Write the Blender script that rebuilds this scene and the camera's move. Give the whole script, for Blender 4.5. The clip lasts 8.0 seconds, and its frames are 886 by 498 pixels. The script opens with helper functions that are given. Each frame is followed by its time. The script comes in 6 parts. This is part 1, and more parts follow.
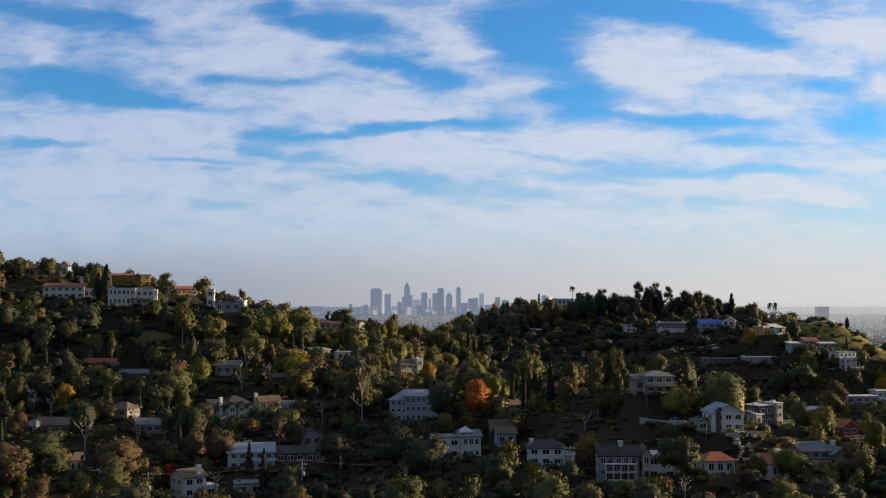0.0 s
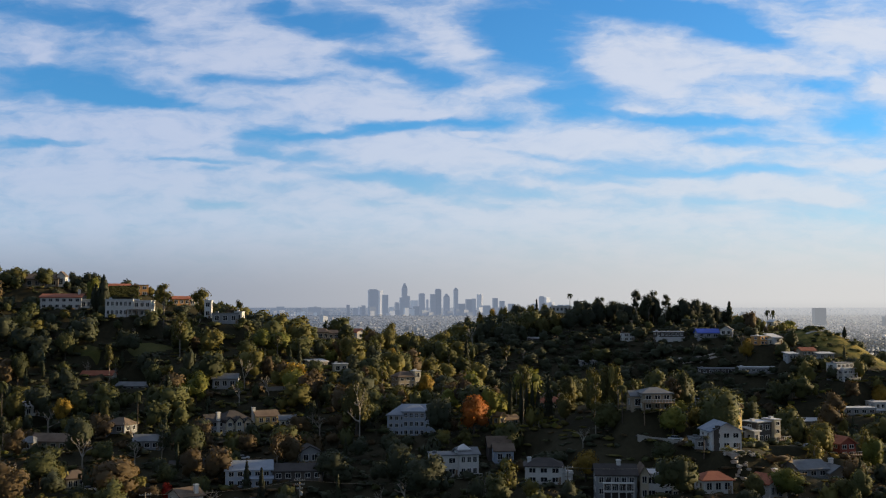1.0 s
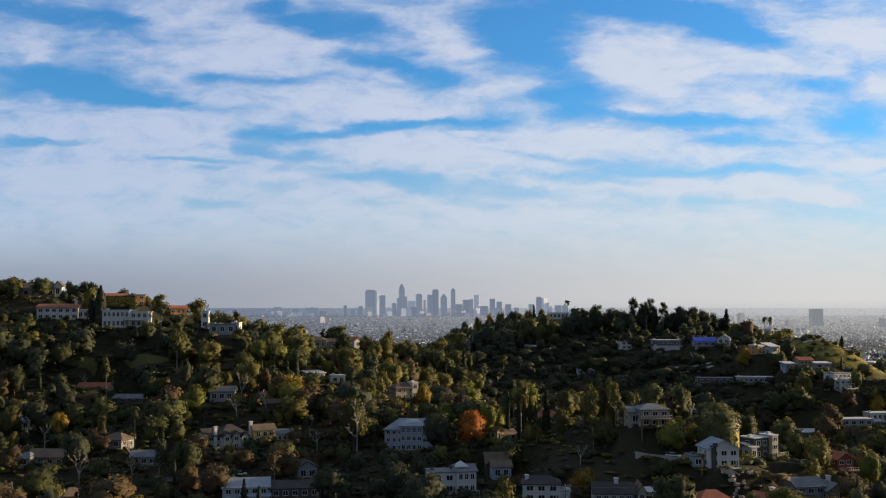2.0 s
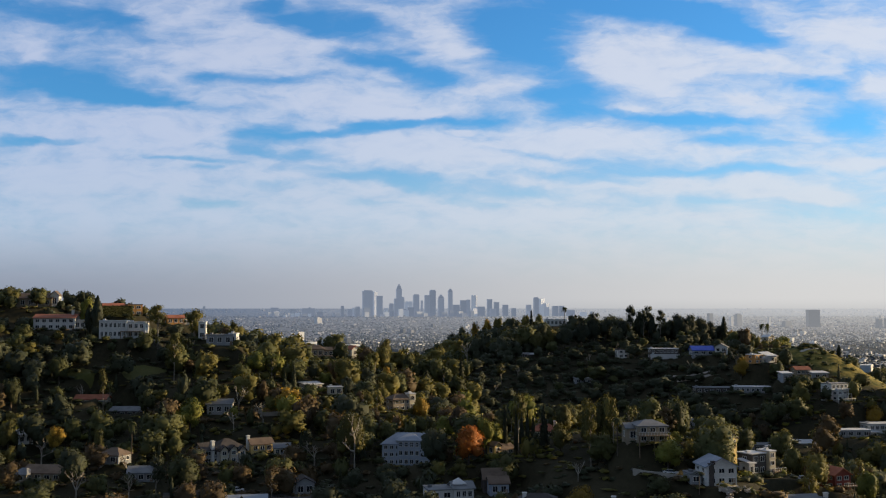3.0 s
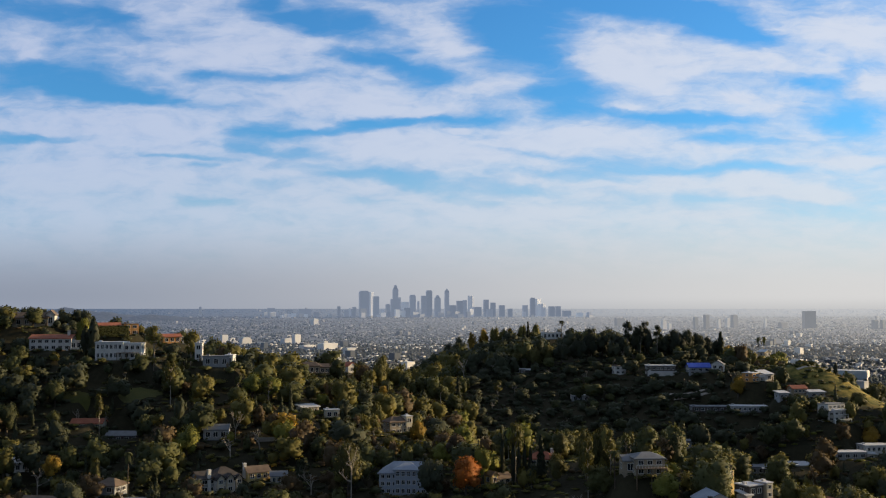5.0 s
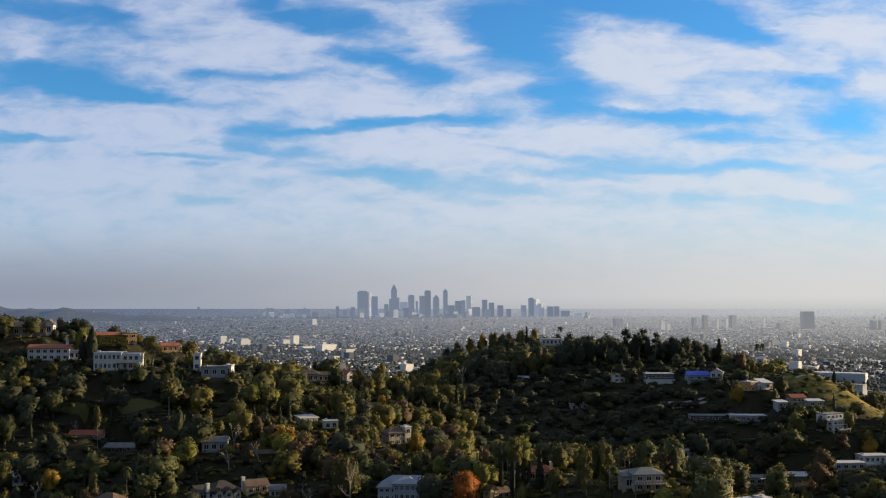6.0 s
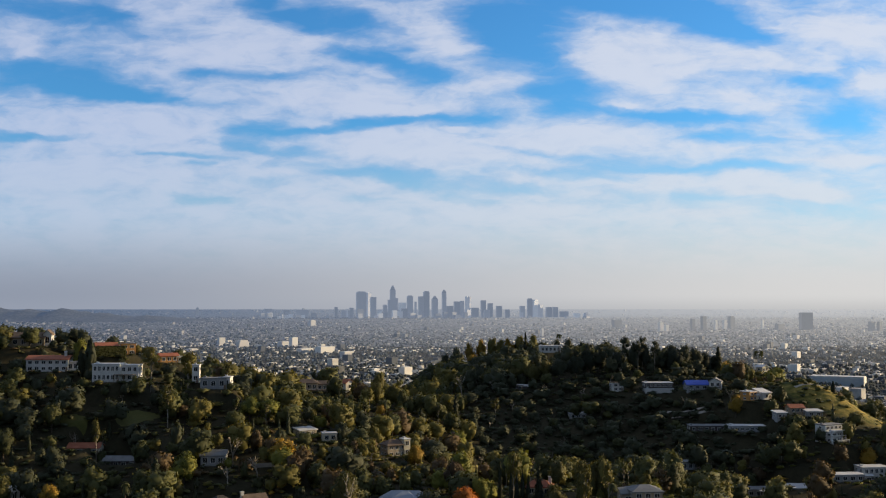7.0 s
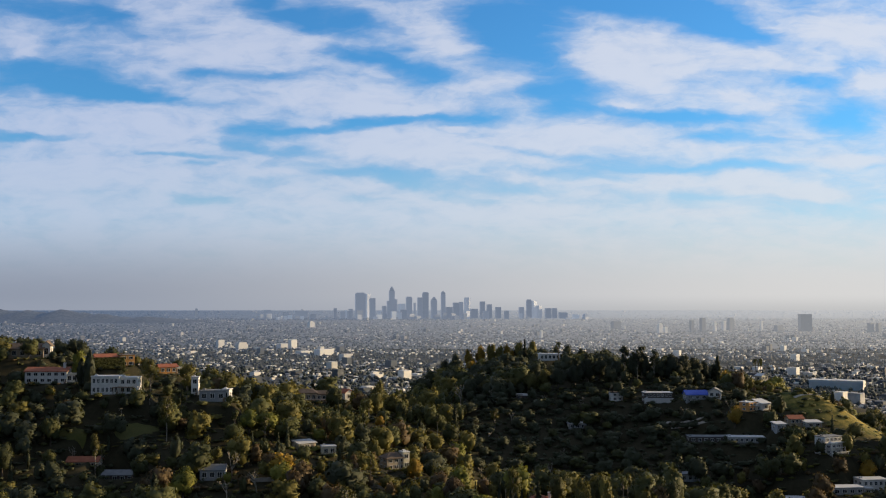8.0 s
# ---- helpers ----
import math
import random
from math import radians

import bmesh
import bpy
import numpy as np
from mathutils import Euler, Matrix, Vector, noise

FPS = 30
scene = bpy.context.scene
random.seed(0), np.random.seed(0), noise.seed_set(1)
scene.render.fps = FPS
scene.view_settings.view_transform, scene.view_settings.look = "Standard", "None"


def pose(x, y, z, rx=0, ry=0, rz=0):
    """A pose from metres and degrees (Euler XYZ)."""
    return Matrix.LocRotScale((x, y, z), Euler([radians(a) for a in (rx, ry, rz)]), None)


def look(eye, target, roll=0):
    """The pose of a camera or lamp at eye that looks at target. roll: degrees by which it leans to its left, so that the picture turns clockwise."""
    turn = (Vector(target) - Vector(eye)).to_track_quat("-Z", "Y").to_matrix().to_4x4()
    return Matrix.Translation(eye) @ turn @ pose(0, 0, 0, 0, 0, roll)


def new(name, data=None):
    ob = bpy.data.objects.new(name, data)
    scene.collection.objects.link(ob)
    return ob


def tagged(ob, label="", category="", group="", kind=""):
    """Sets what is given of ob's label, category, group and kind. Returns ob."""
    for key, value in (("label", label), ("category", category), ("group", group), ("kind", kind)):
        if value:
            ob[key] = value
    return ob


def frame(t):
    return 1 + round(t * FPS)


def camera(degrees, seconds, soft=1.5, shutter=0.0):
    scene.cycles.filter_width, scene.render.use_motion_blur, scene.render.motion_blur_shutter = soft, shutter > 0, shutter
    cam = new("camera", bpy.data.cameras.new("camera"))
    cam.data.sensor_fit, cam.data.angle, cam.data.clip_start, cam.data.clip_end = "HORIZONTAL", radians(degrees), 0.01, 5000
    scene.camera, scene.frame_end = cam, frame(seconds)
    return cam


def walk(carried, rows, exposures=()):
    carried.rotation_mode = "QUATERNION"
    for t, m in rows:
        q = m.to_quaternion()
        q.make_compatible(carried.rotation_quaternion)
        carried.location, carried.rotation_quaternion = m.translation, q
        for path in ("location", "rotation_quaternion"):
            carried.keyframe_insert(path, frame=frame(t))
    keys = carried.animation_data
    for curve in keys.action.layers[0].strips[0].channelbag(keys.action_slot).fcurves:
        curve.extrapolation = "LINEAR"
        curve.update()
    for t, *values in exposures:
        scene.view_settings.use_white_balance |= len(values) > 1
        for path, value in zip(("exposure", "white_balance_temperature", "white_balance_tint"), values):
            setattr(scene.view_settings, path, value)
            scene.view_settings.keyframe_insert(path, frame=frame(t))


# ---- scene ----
# A canyon of wooded hills and houses, with a plain of city and its towers behind; the camera climbs straight up.
cam = camera(47.0, 8.0, soft=1.15)
PATH = [  # seconds, x, y, z, degrees up, degrees turned
    (0.0, 0.00, 0.00, 70.00, 3.500, 0.000),
    (0.5, -0.05, 0.00, 72.64, 3.492, -0.069),
    (1.0, -0.10, -0.01, 75.23, 3.481, -0.140),
    (1.5, -0.15, -0.01, 77.78, 3.465, -0.216),
    (3.0, -0.31, -0.02, 85.47, 3.412, -0.454),
    (3.5, -0.36, -0.03, 88.03, 3.386, -0.514),
    (4.0, -0.41, -0.03, 90.57, 3.357, -0.564),
    (4.5, -0.46, -0.04, 93.30, 3.336, -0.608),
    (6.0, -0.62, -0.05, 101.01, 3.251, -0.738),
    (6.5, -0.67, -0.05, 103.71, 3.231, -0.774),
    (7.0, -0.73, -0.06, 106.42, 3.219, -0.811),
    (7.5, -0.78, -0.06, 109.14, 3.211, -0.838),
    (8.0, -0.84, -0.06, 112.00, 3.211, -0.862),
]
walk(cam, [(t, pose(x, y, z, 90 + up, 0, turn)) for t, x, y, z, up, turn in PATH])

# ---- light: a low winter sun from the right, a sky with thin cloud and haze ----
SUN_AZIMUTH, SUN_HEIGHT = 72.0, 12.5
sun_data = bpy.data.lights.new("sun", "SUN")
sun_data.energy, sun_data.angle, sun_data.color = 6.0, radians(0.6), (1.0, 0.74, 0.42)
sun = new("sun", sun_data)
sun_from = Vector((math.sin(radians(SUN_AZIMUTH)) * math.cos(radians(SUN_HEIGHT)),
                   math.cos(radians(SUN_AZIMUTH)) * math.cos(radians(SUN_HEIGHT)), math.sin(radians(SUN_HEIGHT))))
sun.matrix_world = look(sun_from * 900, (0, 0, 0))
scene.view_settings.exposure = 0.0

world = bpy.data.worlds.new("sky")
scene.world = world
world.use_nodes = True


class Nodes:
    """Brief ways to build a node tree."""

    def __init__(self, tree):
        self.tree = tree
        tree.nodes.clear()

    def put(self, value, socket):
        if isinstance(value, bpy.types.NodeSocket):
            self.tree.links.new(value, socket)
        elif value is not None:
            socket.default_value = value

    def add(self, kind, **inputs):
        node = self.tree.nodes.new(kind)
        for key, value in inputs.items():
            self.put(value, node.inputs[key.replace("_", " ")])
        return node

    def math(self, op, a, b=None, c=None, clamp=False):
        node = self.tree.nodes.new("ShaderNodeMath")
        node.operation, node.use_clamp = op, clamp
        for socket, value in zip(node.inputs, (a, b, c)):
            self.put(value, socket)
        return node.outputs[0]

    def vec(self, op, a, b=None, c=None, out=0):
        node = self.tree.nodes.new("ShaderNodeVectorMath")
        node.operation = op
        for socket, value in zip(node.inputs, (a, b, c)):
            self.put(value, socket)
        return node.outputs[out]

    def scaled(self, a, factor):
        node = self.tree.nodes.new("ShaderNodeVectorMath")
        node.operation = "SCALE"
        self.put(a, node.inputs[0])
        self.put(factor, node.inputs["Scale"])
        return node.outputs[0]

    def mix(self, factor, a, b, blend="MIX"):
        node = self.tree.nodes.new("ShaderNodeMix")
        node.data_type, node.blend_type, node.clamp_factor = "RGBA", blend, True
        self.put(factor, node.inputs[0])
        self.put(a, node.inputs[6])
        self.put(b, node.inputs[7])
        return node.outputs[2]

    def step(self, value, low, high, to_low=0.0, to_high=1.0):
        node = self.tree.nodes.new("ShaderNodeMapRange")
        node.interpolation_type = "SMOOTHSTEP"
        for socket, v in zip(node.inputs, (value, low, high, to_low, to_high)):
            self.put(v, socket)
        return node.outputs[0]

    def noise(self, vector, scale, detail=4.0, rough=0.55, twist=0.0):
        node = self.add("ShaderNodeTexNoise", Vector=vector, Scale=scale, Detail=detail, Roughness=rough, Distortion=twist)
        return node.outputs[0]

    def xyz(self, x, y, z):
        node = self.tree.nodes.new("ShaderNodeCombineXYZ")
        for socket, value in zip(node.inputs, (x, y, z)):
            self.put(value, socket)
        return node.outputs[0]


def build_sky():
    n = Nodes(world.node_tree)
    way = n.add("ShaderNodeTexCoord").outputs["Generated"]
    parts = n.add("ShaderNodeSeparateXYZ", Vector=way).outputs
    sky = n.add("ShaderNodeTexSky")
    sky.sky_type, sky.sun_disc = "NISHITA", False
    sky.sun_elevation, sky.sun_rotation = radians(SUN_HEIGHT), radians(SUN_AZIMUTH)
    sky.air_density, sky.dust_density, sky.ozone_density = 1.0, 0.6, 2.0
    blue = n.vec("MULTIPLY", n.scaled(sky.outputs[0], 0.112), SKY_TINT)
    # a flat chart of the sky: across and up, in hundredths
    ahead = n.math("MAXIMUM", parts[1], 0.10)
    front = n.step(parts[1], 0.15, 0.5)
    across = n.math("MULTIPLY", n.math("DIVIDE", parts[0], ahead), 100.0)
    up = n.math("MULTIPLY", n.math("DIVIDE", parts[2], n.math("MAXIMUM", n.math("ABSOLUTE", parts[1]), 0.10)), 100.0)
    chart = n.xyz(across, up, 0.0)
    # a broken sheet of thin cloud: wind-drawn noise frays the edges of its banks and gaps
    bend = n.add("ShaderNodeTexNoise", Vector=n.vec("MULTIPLY", chart, (0.5, 1.2, 1.0)), Scale=0.22, Detail=4.0, Roughness=0.6).outputs[1]
    bent = n.vec("ADD", chart, n.vec("MULTIPLY", n.vec("SUBTRACT", bend, (0.5, 0.5, 0.5)), (7.0, 2.6, 0.0)))
    leaning = {k: n.vec("SUBTRACT", bent, n.vec("MULTIPLY", n.vec("DOT_PRODUCT", bent, (k, 0.0, 0.0), out=1), (0.0, 1.0, 0.0))) for k in SLOPES}
    cover = n.math("SUBTRACT", n.step(up, 9.0, 32.0, 0.80, 0.56), n.step(across, 0.0, 14.0, 0.0, 0.13))
    for group in (SKY_GAPS_LEFT, SKY_GAPS_MIDDLE, SKY_GAPS_RIGHT, CLOUD_LEFT, CLOUD_RIGHT):
        for x, y, wide, high, lean, much in group:
            slope = min(SLOPES, key=lambda k: abs(k - math.tan(radians(lean))))
            away = n.vec("MULTIPLY", n.vec("SUBTRACT", leaning[slope], (x, y - slope * x, 0.0)), (1.0 / wide, 1.0 / high, 0.0))
            bank = n.step(n.vec("LENGTH", away, out=1), 0.1, 1.6, much, 0.0)
            cover = n.math("ADD", cover, bank)
    streak = n.noise(n.vec("MULTIPLY", chart, (0.48, 1.0, 1.0)), 0.25, 6.0, 0.55, 0.6)
    wisp = n.noise(n.vec("MULTIPLY", bent, (0.55, 1.4, 1.0)), 0.45, 6.0, 0.6, 0.2)
    thread = n.noise(n.vec("MULTIPLY", bent, (0.30, 1.3, 1.0)), 0.85, 5.0, 0.6, 0.3)
    grain = n.math("ADD", n.math("MULTIPLY", n.math("SUBTRACT", streak, 0.5), 0.7), n.math("MULTIPLY", n.math("SUBTRACT", wisp, 0.5), 0.75))
    grain = n.math("ADD", grain, n.math("MULTIPLY", n.math("SUBTRACT", thread, 0.5), 0.5))
    density = n.step(n.math("ADD", n.math("MINIMUM", cover, 1.1), grain), -0.12, 1.04)
    density = n.math("MULTIPLY", density, front)
    cloud_shade = n.step(n.math("ADD", wisp, n.math("MULTIPLY", density, 0.5)), 0.45, 1.1)
    side = n.step(across, -45.0, 45.0)
    white = n.mix(cloud_shade, n.mix(side, CLOUD_DIM_L, CLOUD_DIM_R), n.mix(side, CLOUD_LIT_L, CLOUD_LIT_R))
    colour = n.mix(n.math("MULTIPLY", density, 0.84), blue, white)
    # thin veil, then ground haze
    colour = n.mix(n.step(up, 5.0, 19.0, 0.62, 0.0), colour, n.mix(side, VEIL_L, VEIL_R))
    colour = n.mix(n.step(up, 1.0, 9.5, 0.97, 0.0), colour, n.mix(side, HAZE_L, HAZE_R))
    colour = n.mix(n.step(up, -0.8, 1.3, 1.0, 0.0), colour, n.mix(side, RIM_L, RIM_R))
    # unseen sky overhead and behind: grey cloud added, then dimmed, to set fill light
    overhead = n.math("MAXIMUM", n.step(up, 34.0, 70.0), n.math("SUBTRACT", 1.0, front))
    colour = n.mix(n.math("MULTIPLY", overhead, n.step(streak, 0.35, 0.65, 0.45, 0.75)), colour, (0.36, 0.38, 0.42, 1))
    colour = n.scaled(colour, n.step(parts[1], -0.45, 0.2, 0.62, 1.0))
    out = n.add("ShaderNodeOutputWorld")
    back = n.add("ShaderNodeBackground", Color=colour, Strength=1.0)
    n.tree.links.new(back.outputs[0], out.inputs[0])


SKY_TINT = (0.44, 1.10, 1.70)
CLOUD_LIT_L, CLOUD_LIT_R = (0.55, 0.61, 0.78, 1), (0.75, 0.77, 0.84, 1)
CLOUD_DIM_L, CLOUD_DIM_R = (0.36, 0.47, 0.71, 1), (0.56, 0.63, 0.78, 1)
VEIL_L, VEIL_R = (0.46, 0.56, 0.70, 1), (0.67, 0.72, 0.765, 1)
HAZE_L, HAZE_R = (0.275, 0.31, 0.39, 1), (0.68, 0.67, 0.66, 1)
RIM_L, RIM_R = (0.30, 0.335, 0.415, 1), (0.53, 0.53, 0.53, 1)
SLOPES = (-0.3, -0.1, 0.0, 0.08)
# across, up, half width, half height, lean, thickness
SKY_GAPS_LEFT = [
    (-39.6, 29.8, 8.5, 1.4, -6, -0.45), (-31.5, 28.7, 3.4, 1.2, -17, -0.50), (-37.8, 22.7, 7.9, 1.9, -6, -0.75),
    (-29.7, 20.7, 7.4, 0.8, -9, -0.75), (-34.5, 26.7, 3.4, 2.3, -27, -0.25), (-22.5, 22.7, 2.3, 0.6, -0, -0.60),
    (-16.0, 22.9, 4.0, 0.5, -0, -0.30), (-16.4, 30.4, 2.5, 0.8, -0, -0.50), (-10.8, 28.2, 7.4, 1.7, -7, -0.70),
    (-5.7, 24.6, 5.4, 1.0, -3, -0.80), (-0.1, 22.8, 4.0, 1.0, -11, -0.60), (-6.2, 18.0, 7.9, 0.5, 3, -0.85),
    (-16.8, 17.4, 4.2, 1.1, -0, -0.70), (-15.7, 15.6, 6.5, 0.5, -3, -0.55), (-40.4, 16.7, 7.4, 0.4, 1, -0.55),
    (-23.5, 14.8, 4.5, 0.3, -3, -0.50),
]
SKY_GAPS_MIDDLE = [
    (-22.6, 14.0, 1.6, 0.3, -0, -0.35), (-5.4, 13.2, 9.1, 0.7, -7, -0.80), (0.5, 11.8, 4.5, 0.5, -6, -0.45),
    (-22.0, 10.6, 3.1, 0.6, -0, -0.60), (-6.5, 10.8, 2.3, 0.5, -0, -0.40), (-14.8, 12.6, 3.4, 0.5, -0, -0.30),
    (7.8, 27.4, 5.1, 3.5, -6, -0.85), (21.1, 30.0, 10.7, 1.2, -3, -0.90), (29.3, 27.9, 3.4, 1.5, -22, -0.75),
    (13.4, 21.2, 5.7, 1.2, 6, -0.65), (3.6, 18.6, 4.2, 0.7, 6, -0.65), (13.7, 19.6, 3.4, 0.8, 11, -0.60),
    (20.4, 19.4, 5.1, 0.5, -6, -0.45), (26.6, 18.6, 7.9, 0.7, -0, -0.65), (30.5, 16.8, 4.5, 0.9, -0, -0.50),
    (40.7, 18.8, 4.2, 1.9, -0, -0.60),
]
SKY_GAPS_RIGHT = [
    (39.0, 22.3, 5.1, 0.7, -3, -0.50), (32.9, 27.3, 3.1, 1.0, -17, -0.45), (10.8, 15.2, 6.8, 0.5, -3, -0.40),
    (13.1, 13.2, 7.9, 0.5, -3, -0.35), (10.2, 11.7, 5.1, 0.5, -0, -0.40), (27.3, 13.8, 11.9, 0.6, -0, -0.55),
    (25.9, 10.9, 5.1, 1.0, -0, -0.40), (41.0, 9.8, 6.2, 1.0, -0, -0.35), (3.0, 10.7, 3.7, 0.5, -6, -0.40),
    (19.2, 11.2, 2.3, 0.5, -11, -0.25), (12.0, 23.4, 2.8, 1.7, -17, -0.40), (-2.6, 25.6, 2.3, 0.6, -0, -0.40),
]
CLOUD_LEFT = [
    (-15.0, 26.2, 8.5, 1.5, -0, 0.40), (-23.4, 29.0, 6.8, 1.4, -6, 0.30), (-22.2, 24.7, 6.8, 1.0, -6, 0.25),
    (-8.2, 20.2, 9.1, 1.4, -3, 0.35), (2.4, 25.6, 3.1, 0.7, -3, 0.50), (-28.8, 17.4, 10.2, 1.7, -1, 0.30),
    (-34.3, 13.1, 11.3, 1.6, -0, 0.30), (-0.9, 15.7, 8.5, 1.4, -3, 0.45), (-39.6, 25.8, 2.3, 0.9, -22, 0.35),
    (-3.7, 23.3, 3.4, 0.7, -6, 0.30), (-11.5, 13.7, 5.1, 0.6, -3, 0.20), (4.7, 21.7, 5.1, 0.7, 3, 0.25),
    (2.7, 17.6, 0.9, 0.3, -0, 0.60), (8.9, 20.6, 2.8, 1.2, -17, 0.30), (8.6, 9.3, 7.9, 1.1, -0, 0.30),
    (0.8, 27.3, 4.0, 1.5, -11, 0.30),
]
CLOUD_RIGHT = [
    (19.6, 24.2, 7.9, 2.9, -7, 0.60), (13.6, 16.6, 9.1, 1.6, 5, 0.50), (30.0, 21.0, 2.5, 0.7, -0, 0.50),
    (32.9, 24.5, 6.2, 1.6, -6, 0.40), (41.4, 27.3, 6.8, 2.3, -11, 0.60), (44.1, 22.3, 2.3, 1.1, 6, 0.65),
    (35.6, 19.7, 5.1, 1.4, 6, 0.30), (37.2, 17.2, 2.8, 0.8, -0, 0.25), (22.6, 12.2, 5.1, 1.2, 6, 0.40),
    (31.5, 12.2, 4.2, 0.9, 6, 0.50), (37.1, 11.2, 6.2, 0.6, -3, 0.50), (41.7, 14.3, 6.2, 0.6, -0, 0.40),
    (26.0, 15.9, 5.7, 0.7, -0, 0.30), (24.4, 26.8, 5.1, 1.2, -9, 0.30), (20.4, 20.2, 1.7, 0.3, -0, 0.30),
    (27.0, 9.0, 4.5, 0.5, -0, 0.20),
]
build_sky()


# ---- materials ----
def surface(name, low, high, size=1.0, rough=0.85, bump=0.0, metal=0.0, grain=0.25, random=0.0, haze_glow=None, islands=0.0, bias=0.0, far=False):
    """A surface between two colours, patched at two scales; random: how far single objects differ."""
    m = bpy.data.materials.new(name)
    m.use_nodes = True
    n = Nodes(m.node_tree)
    out = n.add("ShaderNodeOutputMaterial")
    shader = n.add("ShaderNodeBsdfPrincipled", Roughness=rough, Metallic=metal)
    where = n.add("ShaderNodeNewGeometry")
    place = where.outputs["Position"]
    broad = n.noise(place, 0.35 / size, 4.0, 0.6)
    fine = n.noise(place, 4.0 / size, 3.0, 0.6)
    level = n.math("ADD", n.math("MULTIPLY", broad, 1.0 - grain), n.math("MULTIPLY", fine, grain))
    if random:
        level = n.math("ADD", level, n.math("MULTIPLY", n.math("SUBTRACT", n.add("ShaderNodeObjectInfo").outputs["Random"], 0.5), random))
    if islands:
        level = n.math("ADD", level, n.math("MULTIPLY", n.math("SUBTRACT", where.outputs["Random Per Island"], 0.5 + bias), islands))
    colour = n.mix(n.step(level, 0.25, 0.75), (*low, 1), (*high, 1))
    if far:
        # haze painted in: base darkens and emission rises with distance, more on the sunny side
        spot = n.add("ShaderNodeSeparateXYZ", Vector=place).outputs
        haze_share = n.math("SUBTRACT", 1.0, n.math("EXPONENT", n.math("DIVIDE", n.math("SUBTRACT", 1550.0, spot[1]), 2900.0)))
        haze_share = n.math("ADD", haze_share, n.step(spot[1], 4250.0, 4900.0, 0.0, 0.3))
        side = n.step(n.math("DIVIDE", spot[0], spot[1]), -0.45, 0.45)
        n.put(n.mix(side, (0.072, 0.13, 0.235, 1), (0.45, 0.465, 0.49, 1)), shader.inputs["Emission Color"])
        haze_share = n.math("MULTIPLY", haze_share, n.math("ADD", 0.80, n.math("MULTIPLY", side, 0.20)))
        n.put(haze_share, shader.inputs["Emission Strength"])
        colour = n.mix(haze_share, colour, (0.0, 0.0, 0.0, 1))
    n.put(colour, shader.inputs["Base Color"])
    if bump:
        ridge = n.add("ShaderNodeBump", Strength=bump, Distance=0.1 * size, Height=fine)
        n.tree.links.new(ridge.outputs[0], shader.inputs["Normal"])
    # even emission, put in as haze on far towers and hills
    if haze_glow:
        n.put((*haze_glow, 1), shader.inputs["Emission Color"])
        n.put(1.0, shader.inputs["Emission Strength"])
    n.tree.links.new(shader.outputs[0], out.inputs[0])
    return m


def foliage(name, dark, mid, bright, rough=0.7):
    """Leaves: each tree has its own tint, each spray differs a little, and light comes through."""
    m = bpy.data.materials.new(name)
    m.use_nodes = True
    n = Nodes(m.node_tree)
    out = n.add("ShaderNodeOutputMaterial")
    own = n.add("ShaderNodeObjectInfo").outputs["Random"]
    own_tint = n.add("ShaderNodeAttribute")
    own_tint.attribute_name = "tint"
    tint = own_tint.outputs["Fac"]
    leaf = n.add("ShaderNodeNewGeometry").outputs["Random Per Island"]
    level = n.math("ADD", n.math("ADD", tint, n.math("MULTIPLY", own, 0.9)), n.math("MULTIPLY", n.math("SUBTRACT", leaf, 0.5), 0.5))
    level = n.math("FRACT", n.math("MULTIPLY", level, 0.499))
    dark, mid, bright = ([1.15 * c for c in shade] for shade in (dark, mid, bright))
    ramp = n.add("ShaderNodeValToRGB", Fac=level)
    ramp.color_ramp.elements[0].color, ramp.color_ramp.elements[1].color = (*dark, 1), (*bright, 1)
    ramp.color_ramp.elements[0].position, ramp.color_ramp.elements[1].position = 0.0, 0.5
    ramp.color_ramp.elements.new(0.25).color = (*mid, 1)
    shader = n.add("ShaderNodeBsdfPrincipled", Roughness=rough)
    n.put(ramp.outputs[0], shader.inputs["Base Color"])
    n.put(0.25, shader.inputs["Specular IOR Level"])
    glowing = n.add("ShaderNodeBsdfTranslucent")
    n.put(n.mix(1.0, ramp.outputs[0], (1.0, 0.95, 0.45, 1), "MULTIPLY"), glowing.inputs[0])
    both = n.add("ShaderNodeMixShader", Fac=0.25)
    n.tree.links.new(shader.outputs[0], both.inputs[1])
    n.tree.links.new(glowing.outputs[0], both.inputs[2])
    n.tree.links.new(both.outputs[0], out.inputs[0])
    return m


LEAF = {
    "green": foliage("green_leaves", (0.035, 0.042, 0.018), (0.057, 0.064, 0.025), (0.092, 0.097, 0.033)),
    "dark": foliage("dark_needles_shaded_leaves", (0.026, 0.032, 0.021), (0.039, 0.046, 0.028), (0.058, 0.066, 0.037)),
    "olive": foliage("olive_leaves", (0.056, 0.056, 0.019), (0.092, 0.087, 0.026), (0.145, 0.130, 0.034)),
    "lime": foliage("fresh_green_leaves", (0.078, 0.092, 0.019), (0.122, 0.132, 0.025), (0.17, 0.168, 0.031)),
    "yellow": foliage("yellow_leaves", (0.16, 0.108, 0.018), (0.25, 0.16, 0.022), (0.33, 0.21, 0.03)),
    "orange": foliage("orange_leaves", (0.20, 0.062, 0.014), (0.30, 0.095, 0.018), (0.38, 0.14, 0.025)),
    "red": foliage("red_leaves", (0.22, 0.018, 0.012), (0.33, 0.028, 0.016), (0.40, 0.05, 0.025)),
    "brown": foliage("brown_leaves", (0.050, 0.036, 0.020), (0.074, 0.052, 0.028), (0.105, 0.074, 0.036)),
}
